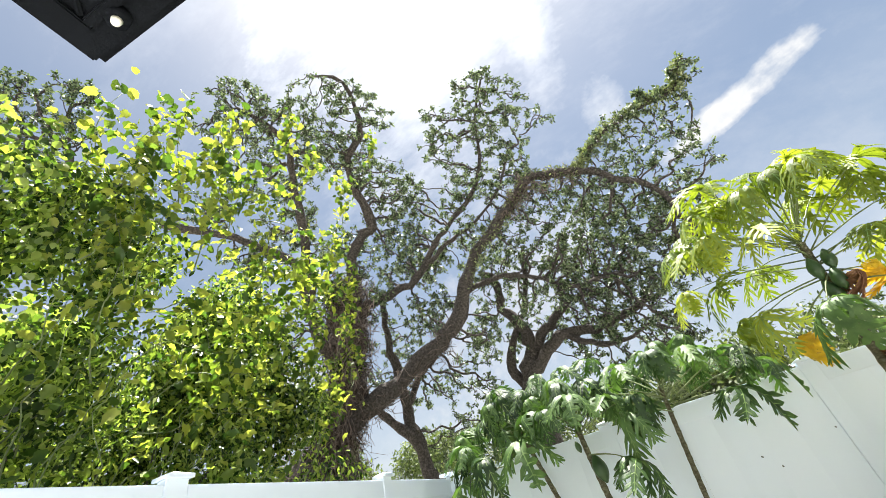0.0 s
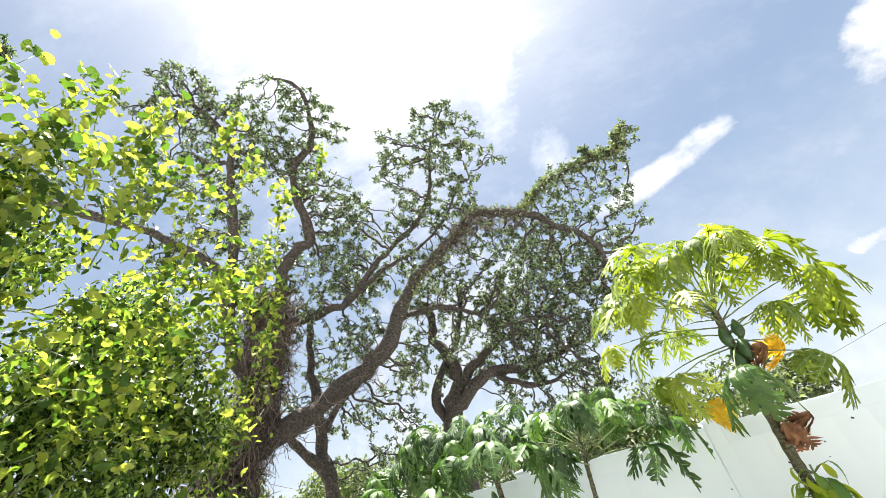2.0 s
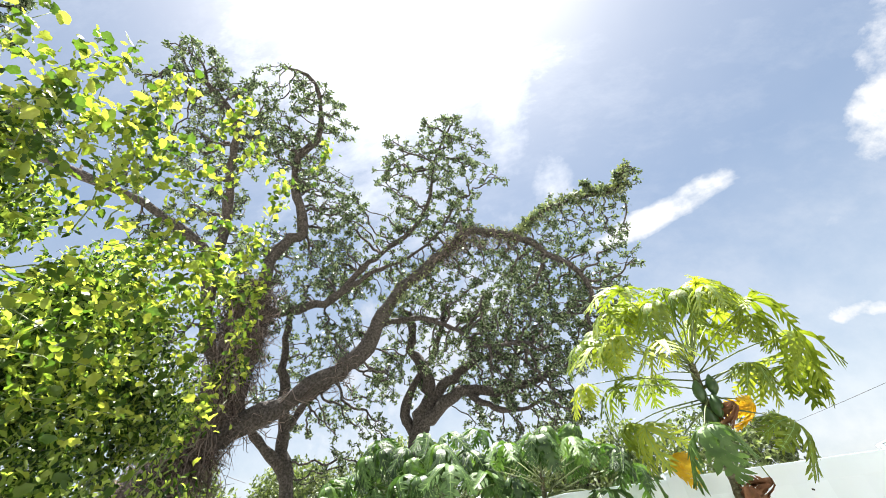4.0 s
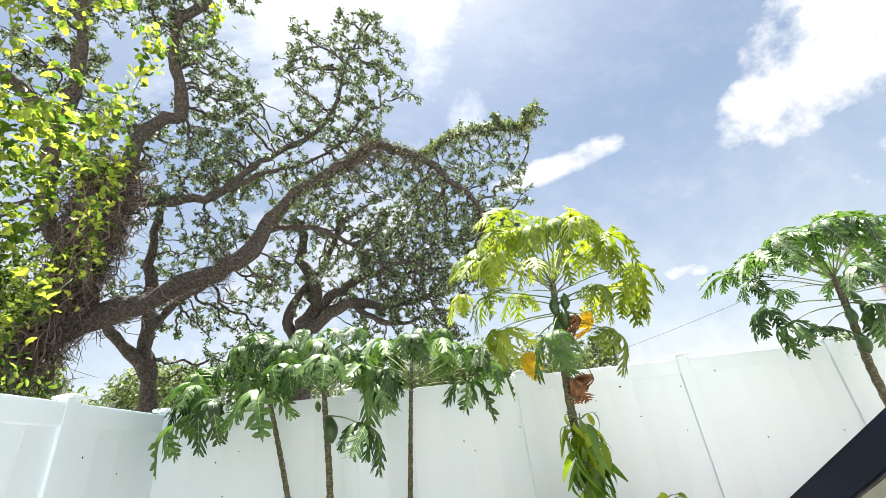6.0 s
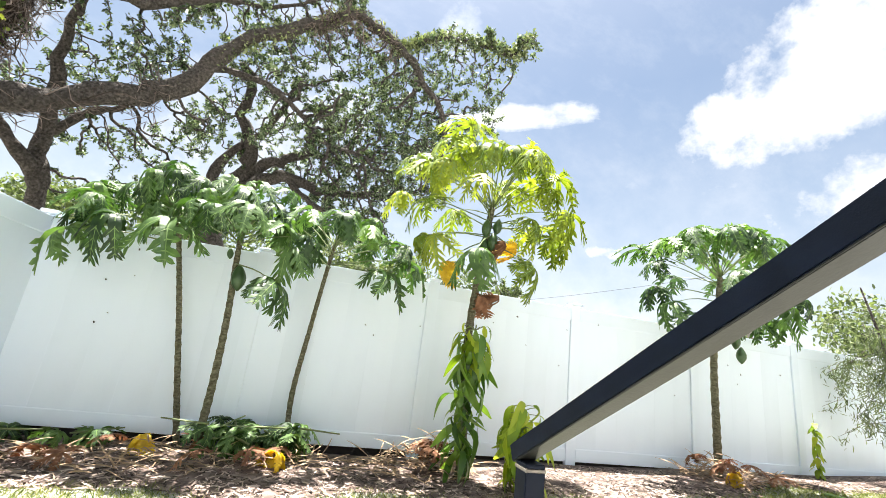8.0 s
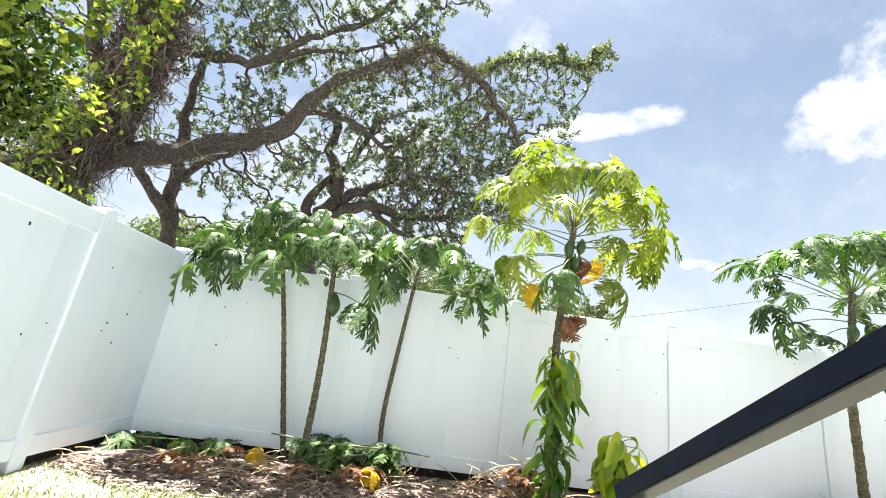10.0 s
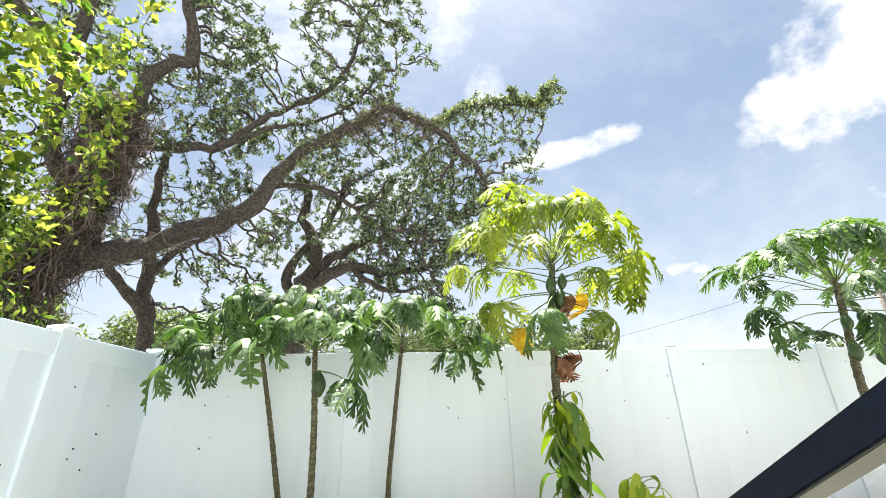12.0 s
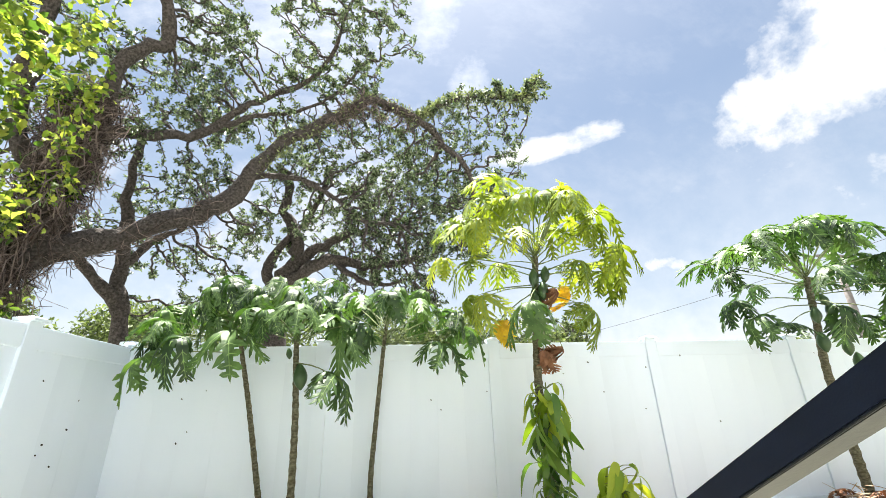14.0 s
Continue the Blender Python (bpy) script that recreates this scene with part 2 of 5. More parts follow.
# ---- geometry helpers ----
class Geo:
    def __init__(self):
        self.v, self.f = [], []

    def add(self, verts, faces):
        n = len(self.v)
        self.v += [tuple(p) for p in verts]
        self.f += [tuple(i + n for i in q) for q in faces]
        return self

    def tube(self, pts, radii, sides=6, squash=None):
        pts = [Vector(p) for p in pts]
        side = None
        rings = []
        for i, p in enumerate(pts):
            d = (pts[min(i + 1, len(pts) - 1)] - pts[max(i - 1, 0)]).normalized()
            if side is None:
                side = d.orthogonal().normalized()
            side = (side - d * d.dot(side)).normalized()
            up = d.cross(side)
            r = radii[i] if isinstance(radii, (list, tuple)) else radii
            rings.append([p + (side * math.cos(6.28319 * k / sides) + up * math.sin(6.28319 * k / sides)) * r for k in range(sides)])
        verts = [q for ring in rings for q in ring]
        faces = []
        for i in range(len(pts) - 1):
            for k in range(sides):
                a, b = i * sides + k, i * sides + (k + 1) % sides
                faces.append((a, b, b + sides, a + sides))
        faces.append(tuple(range(sides))[::-1])
        faces.append(tuple((len(pts) - 1) * sides + k for k in range(sides)))
        return self.add(verts, faces)

    def box(self, lo, hi, bevel=0.0):
        bm = bmesh.new()
        bmesh.ops.create_cube(bm, size=1.0)
        for v in bm.verts:
            v.co = [lo[i] + (hi[i] - lo[i]) * (v.co[i] + 0.5) for i in range(3)]
        if bevel:
            bmesh.ops.bevel(bm, geom=list(bm.edges), offset=bevel, segments=2, affect="EDGES")
        bm.verts.index_update()
        self.add([v.co[:] for v in bm.verts], [[v.index for v in f.verts] for f in bm.faces])
        bm.free()
        return self

    def mesh(self, name, mat, smooth=True):
        me = bpy.data.meshes.new(name)
        me.from_pydata(self.v, [], self.f)
        if smooth:
            me.polygons.foreach_set("use_smooth", [True] * len(me.polygons))
        me.materials.append(mat)
        me.update()
        return me


def part(name, geo, mat, parent=None, label="", smooth=True, m=None, kind=""):
    """Links a Geo, or a mesh that is already made, as one object under a thing."""
    ob = new(name, geo if isinstance(geo, bpy.types.Mesh) else geo.mesh(name, mat, smooth))
    if parent is not None:
        ob.parent = parent
    if m is not None:
        ob.matrix_basis = m
    return tagged(ob, label, kind=kind)


def thing(name, place, label, category, group="", kind=""):
    ob = new(name)
    ob.empty_display_size = 0.1
    ob.location = place
    return tagged(ob, label, category, group, kind)


def rel(pts, base):
    return [Vector(p) - Vector(base) for p in pts]


def smooth_line(pts, n):
    """A Catmull-Rom line of n points through pts."""
    p = [Vector(q) for q in pts]
    p = [p[0] * 2 - p[1]] + p + [p[-1] * 2 - p[-2]]
    out = []
    for i in range(n):
        s = i / (n - 1) * (len(p) - 3)
        k = min(int(s), len(p) - 4)
        u = s - k
        a, b, c, d = p[k:k + 4]
        out.append(0.5 * (2 * b + (c - a) * u + (2 * a - 5 * b + 4 * c - d) * u * u + (3 * b - a - 3 * c + d) * u ** 3))
    return out


def scatter_mesh(name, template, places, axes, sizes, mat):
    """One mesh of many leaves: template (verts, faces), places (n,3), axes (n,3,3), sizes (n,)."""
    tv, tf = np.array(template[0], float), template[1]
    n, k = len(places), len(tv)
    v = np.einsum("nij,kj->nki", axes, tv) * np.asarray(sizes)[:, None, None] + np.asarray(places)[:, None, :]
    me = bpy.data.meshes.new(name)
    m = len(tf[0])
    f = (np.array(tf)[None] + (np.arange(n) * k)[:, None, None]).reshape(-1)
    me.vertices.add(n * k)
    me.vertices.foreach_set("co", v.reshape(-1))
    me.loops.add(len(f))
    me.loops.foreach_set("vertex_index", f.astype(np.int32))
    me.polygons.add(len(f) // m)
    me.polygons.foreach_set("loop_start", np.arange(0, len(f), m, dtype=np.int32))
    me.update(calc_edges=True)
    me.materials.append(mat)
    return me


rng = np.random.default_rng(7)


def random_axes(n, droop=0.0, flat=0.0):
    """Leaf frames: first column the leaf's length, third its normal. droop pulls tips down, flat turns normals up."""
    d = rng.normal(size=(n, 3))
    d[:, 2] -= droop
    d /= np.linalg.norm(d, axis=1)[:, None]
    u = rng.normal(size=(n, 3))
    u[:, 2] += flat
    s = np.cross(u, d)
    s /= np.linalg.norm(s, axis=1)[:, None]
    return np.stack([d, s, np.cross(d, s)], axis=2)


# leaf blades one unit long, folded along the rib
LEAF = ([(0, 0, 0), (0.35, 0.22, 0.05), (0.75, 0.17, 0.03), (1, 0, -0.08), (0.75, -0.17, 0.03), (0.35, -0.22, 0.05), (0.5, 0, -0.02)],
        [(0, 6, 1), (1, 6, 2), (2, 6, 3), (3, 6, 4), (4, 6, 5), (5, 6, 0)])
BROAD = ([(0, 0, 0), (0.12, 0.30, 0.05), (0.42, 0.42, 0.06), (0.75, 0.24, 0.0), (1, 0, -0.12), (0.75, -0.24, 0.0), (0.42, -0.42, 0.06), (0.12, -0.30, 0.05), (0.45, 0, -0.03)],
         [(0, 8, 1), (1, 8, 2), (2, 8, 3), (3, 8, 4), (4, 8, 5), (5, 8, 6), (6, 8, 7), (7, 8, 0)])


VINE_LEAF = ([(0, 0, 0), (-0.06, 0.18, 0.03), (0.12, 0.36, 0.0), (0.36, 0.33, 0.05), (0.58, 0.35, -0.03), (0.72, 0.18, 0.02), (1.0, 0.0, -0.14),
              (0.72, -0.18, 0.02), (0.58, -0.35, -0.03), (0.36, -0.33, 0.05), (0.12, -0.36, 0.0), (-0.06, -0.18, 0.03), (0.40, 0, -0.05)],
             [(i, 12, i + 1) for i in range(11)] + [(11, 12, 0)])
VINE_LEAF = ([(x, 0.9 * y, z * 1.6) for x, y, z in VINE_LEAF[0]], VINE_LEAF[1])


# ---- ground ----
def ground_height(x, y):
    return 0.019 * max(0.0, x - 0.5) + 0.018 * math.sin(x * 2.1 + y) * math.cos(y * 1.7) - 0.02


def build_ground():
    xs = [-400, -60, -25] + [-14 + 0.25 * i for i in range(113)] + [25, 60, 400]
    ys = [-400, -60, -25] + [-12 + 0.25 * i for i in range(105)] + [25, 60, 400]
    g = Geo()
    g.v = [(x, y, min(0.25, ground_height(x, y)) if abs(x) < 20 and abs(y) < 20 else 0.0) for y in ys for x in xs]
    w = len(xs)
    g.f = [(j * w + i, j * w + i + 1, j * w + i + 1 + w, j * w + i + w) for j in range(len(ys) - 1) for i in range(w - 1)]
    tagged(part("ground", g, LAWN), "sunlit patchy lawn with bare sandy soil", "ground", kind="structure")
    bed = Geo()
    nx, ny = 90, 9
    for j in range(ny):
        for i in range(nx):
            x = -3.0 + 12.0 * i / (nx - 1)
            front = 3.0 + 0.12 * math.sin(x * 1.7) + 0.10 * math.sin(x * 4.1 + 1) + 0.12 * max(0, min(x, 6) - 1.5)
            y = front + (4.35 - front) * j / (ny - 1)
            bed.v.append((x, y, ground_height(x, y) + 0.006 + 0.02 * math.sin(math.pi * j / (ny - 1)) - 0.012 * (j / (ny - 1)) ** 3))
    bed.f = [(j * nx + i, j * nx + i + 1, j * nx + i + 1 + nx, j * nx + i + nx) for j in range(ny - 1) for i in range(nx - 1)]
    tagged(part("planting_bed", bed, SOIL), "brown mulched soil bed along the white fence", "planting bed", kind="structure")


build_ground()

# ---- white vinyl fence ----
FENCE_Y, FENCE_X, TOP = 4.2, -3.0, 1.83
REAR_POSTS = [-1.13, 0.68, 2.53, 4.36, 6.20, 8.04, 9.88]
SIDE_POSTS = [2.97, 1.02, -0.83, -2.68, -4.53]


def fence_post(fence, x, y, z0, turn=0):
    p = part("post", Geo().box((-0.064, -0.039, -0.1), (0.064, 0.039, TOP + 0.015), 0.003), VINYL, fence, smooth=False, m=pose(x, y, z0, 0, 0, turn))
    cap = Geo().box((-0.076, -0.076, TOP + 0.015), (0.076, 0.076, TOP + 0.037), 0.003)
    cap.add([(-0.07, -0.07, TOP + 0.037), (0.07, -0.07, TOP + 0.037), (0.07, 0.07, TOP + 0.037), (-0.07, 0.07, TOP + 0.037), (0, 0, TOP + 0.062)],
            [(0, 1, 4), (1, 2, 4), (2, 3, 4), (3, 0, 4)])
    part("post_cap", cap, VINYL, p, smooth=False)


def fence_bay(fence, a, b, turn):
    """Rails and tongue-and-groove boards between two posts; a bay runs along its own x from a to b."""
    m = turn
    part("top_rail", Geo().box((a, -0.034, TOP - 0.175), (b, 0.034, TOP - 0.012), 0.005), VINYL, fence, smooth=False, m=m)
    part("bottom_rail", Geo().box((a, -0.034, 0.058), (b, 0.034, 0.195), 0.005), VINYL, fence, smooth=False, m=m)
    n = max(1, round((b - a) / 0.28))
    w = (b - a) / n
    g = Geo().box((0.0002, -0.016, 0.165), (w - 0.0002, 0.016, TOP - 0.165))
    me = g.mesh("board", VINYL, False)
    for i in range(n):
        part("board", me, VINYL, fence, m=m @ Matrix.Translation((a + i * w, 0.0004 * (i % 2), 0)))


def build_fence():
    rear = tagged(thing("wall_rear_fence", (0, 0, 0), "", ""), "white vinyl privacy fence with capped posts", "fence", kind="structure")
    xs = [FENCE_X] + REAR_POSTS
    for x in xs[1:]:
        fence_post(rear, x, FENCE_Y, 0)
    corner = part("post", Geo().box((-0.019, -0.019, -0.1), (0.019, 0.019, TOP + 0.015), 0.002), VINYL, rear, smooth=False, m=Matrix.Translation((FENCE_X, FENCE_Y, 0)))
    part("post_cap", Geo().box((-0.076, -0.076, TOP + 0.015), (0.076, 0.076, TOP + 0.050), 0.008), VINYL, corner, smooth=False)
    for a, b in zip(xs, xs[1:]):
        fence_bay(rear, a + (0.0192 if a == FENCE_X else 0.064), b - 0.064, Matrix.Translation((0, FENCE_Y, 0)))
    # added strip behind the bottom rail: the gap's shade, put in as colour
    part("edging_board", Geo().box((FENCE_X + 0.07, FENCE_Y + 0.012, -0.15), (9.8, FENCE_Y + 0.04, 0.06)), GAP_SHADE, rear, "near-black strip standing in for the shade under the fence", smooth=False)
    side = tagged(thing("wall_side_fence", (0, 0, 0), "", ""), "white vinyl privacy fence with capped posts", "fence", kind="structure")
    ys = [FENCE_Y] + SIDE_POSTS
    for y in SIDE_POSTS:
        fence_post(side, FENCE_X, y, 0, 90)
    for a, b in zip(ys, ys[1:]):
        fence_bay(side, b + 0.064, a - (0.0192 if a == FENCE_Y else 0.064), Matrix.Translation((FENCE_X, 0, 0)) @ pose(0, 0, 0, 0, 0, 90))
    # same painted shade strip along the side fence
    part("edging_board", Geo().box((FENCE_X - 0.04, -4.5, -0.15), (FENCE_X - 0.012, FENCE_Y - 0.07, 0.06)), GAP_SHADE, side, "near-black strip standing in for the shade under the fence", smooth=False)
    r = random.Random(3)
    for k in range(46):
        g = Geo()
        s = 0.006 + 0.006 * r.random()
        g.box((-s, -0.004, -s * 0.6), (s, 0.004, s * 0.6), 0.002)
        if k < 30:
            on_rail = r.random() < 0.35
            x, z = r.uniform(-2.6, 6.0), (TOP - 0.178 if on_rail else r.uniform(0.9, 1.6))
            part("speck", g, SPECK, rear, m=pose(x, FENCE_Y - (0.035 if on_rail else 0.017), z, 0, r.uniform(0, 90), 0))
        else:
            y, z = r.uniform(1.2, 3.9), r.uniform(0.7, 1.6)
            part("speck", g, SPECK, side, m=pose(FENCE_X + 0.017, y, z, 0, r.uniform(0, 90), 90))


build_fence()


def leaf_cloud(name, parent, base, balls, per, size, mat, template, droop=0.3, flat=1.0, kind="stuff"):
    pts = []
    for x, y, z, rx, ry, rz in balls:
        n = int(per * rx * ry * rz * 30)
        d = rng.normal(size=(n, 3))
        d /= np.linalg.norm(d, axis=1)[:, None]
        rad = rng.uniform(0.25, 1.0, size=(n, 1)) ** 0.5 * rng.uniform(0.8, 1.15, size=(n, 1))
        pts.append(np.array([x, y, z]) - np.array(base) + d * rad * np.array([rx, ry, rz]))
    pts = np.concatenate(pts)
    me = scatter_mesh(name, template, pts, random_axes(len(pts), droop, flat), size * rng.uniform(0.55, 1.3, len(pts)), mat)
    return part(name, me, mat, parent, kind=kind)


# ---- oaks ----
def wiggle(a, b, n, amount, r):
    a, b = Vector(a), Vector(b)
    pts = []
    off = Vector((0, 0, 0))
    for i in range(n):
        u = i / (n - 1)
        if 0 < i < n - 1:
            off = off * 0.6 + Vector((r.gauss(0, 1), r.gauss(0, 1), r.gauss(0, 1))) * amount
        pts.append(a.lerp(b, u) + off * math.sin(math.pi * u))
    return pts


class Tree:
    def __init__(self, name, base, label, seed, leaf_mat, leaf=0.077, droop=0.3):
        self.ob = thing(name, base, label, "tree")
        self.base, self.r, self.leaf_mat, self.leaf, self.droop = Vector(base), random.Random(seed), leaf_mat, leaf, droop
        self.nodes, self.twigs = [], Geo()
        self.places, self.sizes, self.aims, self.seed = [], [], [], seed

    def limb(self, name, pts, r0, r1, n=34, rough=0.10):
        line = smooth_line(rel(pts, self.base), n)
        line = [p + Vector((self.r.gauss(0, 1), self.r.gauss(0, 1), self.r.gauss(0, 1))) * rough * (r0 + (r1 - r0) * i / n) * 2 for i, p in enumerate(line)]
        radii = [(r0 + (r1 - r0) * (i / (n - 1)) ** 0.8) * self.r.uniform(0.8, 1.2) for i in range(n)]
        part(name, Geo().tube(line, radii, 11 if r0 > 0.1 else 8), BARK, self.ob)
        self.nodes += [(p, q) for p, q in zip(line, radii)][3:]
        self.last = n - 3
        return line

    def clump(self, x, y, z, size, density=1.0):
        """A tuft of foliage that the branches will grow into."""
        r = self.r
        for _ in range(max(3, int(62 * density * (size / 0.6) ** 2))):
            d = Vector((r.gauss(0, 1), r.gauss(0, 1), r.gauss(0, 0.85))).normalized() * size * r.uniform(0.3, 1.12)
            self.aims.append(Vector((x, y, z)) - self.base + d)

    def grow(self, step=0.105, swirl=0.62):
        """Contorted branches creep from the limbs towards the tufts, forking as they go; thickness adds up from the tips."""
        gen = np.random.default_rng(self.seed)
        aims = np.array([a[:] for a in self.aims])
        pos = [np.array(p[:]) for p, _ in self.nodes]
        cap = [0.7 * q for _, q in self.nodes]
        above = [-1] * len(pos)
        roots = len(pos)
        start = np.array(pos)
        dist = np.linalg.norm(aims[:, None] - start[None], axis=2)
        near, gap = dist.argmin(1), dist.min(1)
        live = np.ones(len(aims), bool)
        wave = gen.uniform(5, 11, (3, 3)) * gen.choice([-1, 1], (3, 3))
        phase = gen.uniform(0, 6.28, 3)
        for _ in range(60):
            idx = np.nonzero(live)[0]
            if not len(idx):
                break
            pulls = {}
            for k in idx:
                v = aims[k] - pos[near[k]]
                pulls.setdefault(near[k], []).append(v / (np.linalg.norm(v) + 1e-6))
            fresh = []
            for n, vs in pulls.items():
                d = np.mean(vs, axis=0)
                d = d / (np.linalg.norm(d) + 1e-6) + swirl * np.sin(wave @ pos[n] + phase) + gen.normal(0, 0.28, 3)
                fresh.append(pos[n] + d / np.linalg.norm(d) * step)
                above.append(n)
            first = len(pos)
            pos += fresh
            dist = np.linalg.norm(aims[idx][:, None] - np.array(fresh)[None], axis=2)
            best, m = dist.argmin(1), dist.min(1)
            better = m < gap[idx]
            near[idx[better]], gap[idx[better]] = best[better] + first, m[better]
            live[idx] = gap[idx] > 0.14
        power = np.zeros(len(pos))
        children = [[] for _ in pos]
        for i in range(len(pos) - 1, roots - 1, -1):
            power[i] = max(power[i], 0.0088 ** 2.25)
            power[above[i]] += power[i]
            children[above[i]].append(i)
        rad = power ** (1 / 2.25)
        for i in range(len(pos)):
            kids = children[i]
            lead = max(kids, key=lambda k: rad[k]) if kids else -1
            for k in kids:
                if i >= roots and k == lead:
                    continue
                top = cap[i] if i < roots else rad[i]
                chain, widths = [pos[i]], [min(rad[k] * 1.15, top)]
                while True:
                    chain.append(pos[k])
                    widths.append(min(rad[k], widths[-1]))
                    if not children[k]:
                        break
                    k = max(children[k], key=lambda c: rad[c])
                self.twigs.tube(chain, widths, 6 if widths[0] > 0.03 else 4)
        for i in range(roots, len(pos)):
            if rad[i] < 0.0128 and (not children[i] or gen.random() < 0.45):
                for _ in range(22 if not children[i] else 10):
                    self.places.append(pos[i] + gen.normal(0, 0.028, 3))
                    self.sizes.append(self.leaf * gen.uniform(0.65, 1.3))

    def finish(self):
        self.grow()
        part("twig_growth", self.twigs, BARK, self.ob, kind="stuff")
        n = len(self.places)
        me = scatter_mesh("foliage", LEAF, np.array(self.places), random_axes(n, self.droop, 0.8), self.sizes, self.leaf_mat)
        part("foliage", me, self.leaf_mat, self.ob, kind="stuff")


def vine_mass(parent, base, line, spread, count, seed, drop=0.5):
    """Dry hanging vine stems wound round a limb."""
    r = random.Random(seed)
    g = Geo()
    pts = smooth_line(rel(line, base), 24)
    for _ in range(count):
        k = r.randrange(0, 22)
        p = pts[k] + Vector((r.gauss(0, spread), r.gauss(0, spread), r.gauss(0, spread)))
        q = pts[min(23, k + r.randrange(1, 5))] + Vector((r.gauss(0, spread), r.gauss(0, spread), -abs(r.gauss(0, drop))))
        ln = wiggle(p, q, 7, 0.10, r)
        w = r.uniform(0.0035, 0.010)
        g.tube(ln, [w] * 6 + [w * 0.5], 4)
    part("dry_vines", g, VINEBARK, parent, "tangled dry brown vine stems", kind="stuff")


def fern_cover(t, line, count, seed):
    """Small ferns seated along the upper side of a limb, some hanging off it."""
    r = random.Random(seed)
    pts = smooth_line(rel(line, t.base), 60)
    places, sizes = [], []
    for _ in range(count):
        k = r.random() * 58.9
        hang = r.random() < 0.35
        p = pts[int(k)].lerp(pts[int(k) + 1], k % 1)
        p = p + Vector((r.gauss(0, 0.06), r.gauss(0, 0.06), -abs(r.gauss(0, 0.16)) if hang else 0.10 + r.gauss(0, 0.045)))
        places.append(p)
        sizes.append(r.uniform(0.05, 0.10))
    me = scatter_mesh("fern_growth", LEAF, np.array([p[:] for p in places]), random_axes(count, 0.3, 0.6), sizes, FERN)
    part("fern_growth", me, FERN, t.ob, "pale green ferns growing along the limb", kind="stuff")


def build_oak():
    t = Tree("oak_tree", (-8.6, 6.2, 0.0), "old twisted live oak with ivy-clad trunk behind the fence", 5, OAKLEAF)
    trunk = [(-8.9, 6.0, -0.1), (-8.5, 6.3, 1.4), (-7.89, 6.8, 2.93), (-7.42, 7.1, 3.53), (-6.9, 7.2, 4.52), (-6.53, 6.99, 5.54), (-6.26, 6.75, 6.5)]
    t.limb("trunk", trunk, 0.40, 0.24, 30, 0.08)
    t.limb("limb", [(-6.15, 6.8, 6.4), (-5.6, 6.47, 7.87), (-5.04, 6.64, 8.44), (-5.07, 6.07, 9.28), (-4.9, 5.7, 9.96), (-4.3, 5.56, 10.63), (-4.04, 4.95, 11.36), (-4.22, 4.54, 11.78), (-4.73, 4.24, 11.98)], 0.17, 0.03)
    t.limb("limb", [(-6.47, 7.05, 5.06), (-6.96, 6.66, 5.6), (-6.93, 6.15, 6.84), (-6.5, 5.69, 8.16), (-6.16, 5.03, 9.28), (-5.84, 4.37, 10.21), (-6.05, 3.75, 10.68), (-6.36, 3.32, 10.97)], 0.19, 0.04)
    big = [(-6.9, 7.1, 3.75), (-6.57, 7.18, 3.91), (-5.65, 7.61, 4.44), (-4.56, 7.93, 5.09), (-3.94, 8.01, 5.45), (-3.35, 7.8, 6.21), (-2.74, 7.59, 6.81), (-1.83, 7.45, 7.25), (-0.99, 7.22, 7.64), (0.06, 7.39, 7.41), (0.71, 7.66, 6.92), (1.35, 7.92, 6.3), (1.45, 8.24, 5.63)]
    t.limb("limb", big, 0.27, 0.05, 44)
    t.limb("limb", [(0.0, 7.45, 7.42), (0.45, 7.6, 7.8), (0.99, 7.38, 7.98), (1.91, 7.18, 7.95), (2.52, 7.07, 7.84), (2.8, 6.71, 8.11)], 0.08, 0.02)
    t.nodes[-t.last:] = [(p, 0.03) for p, _ in t.nodes[-t.last:]]
    t.limb("limb", [(-6.4, 6.9, 6.0), (-6.03, 6.94, 6.29), (-5.37, 7.33, 6.61), (-4.73, 7.67, 6.86), (-4.08, 7.71, 7.45), (-3.48, 7.7, 7.96), (-2.64, 7.71, 8.45), (-1.93, 7.41, 9.11), (-1.5, 6.72, 9.96), (-0.9, 6.23, 10.54)], 0.15, 0.025, 36)
    t.limb("limb", [(-4.72, 7.65, 6.85), (-4.25, 7.75, 7.19), (-3.67, 7.83, 7.56), (-2.77, 7.97, 7.88), (-1.88, 7.88, 8.36), (-1.15, 7.49, 9.02)], 0.085, 0.025)
    t.limb("limb", [(-3.95, 8.05, 5.75), (-3.69, 8.16, 6.14), (-2.85, 8.32, 6.27), (-2.35, 8.41, 6.18), (-1.7, 8.62, 5.84), (-1.3, 8.76, 5.46), (-0.49, 8.77, 5.35)], 0.10, 0.035)
    t.limb("limb", [(-6.9, 6.2, 6.9), (-6.56, 5.79, 7.18), (-7.22, 4.5, 7.86), (-8.11, 3.04, 8.02), (-8.44, 2.52, 8.08), (-8.49, 1.94, 8.43), (-8.47, 1.45, 8.78), (-8.36, 1.22, 9.1), (-8.54, 0.92, 9.15), (-8.72, 0.37, 9.2)], 0.13, 0.04)
    far_left = [(-8.33, 0.1, 9.61, 0.51), (-8.07, 0.64, 9.8, 0.49), (-7.78, 0.98, 10.0, 0.33), (-8.69, 0.43, 9.23, 0.52), (-9.12, 0.92, 8.68, 0.62), (-8.62, 2.62, 8.72, 0.61), (-8.35, 1.13, 9.45, 0.46)]
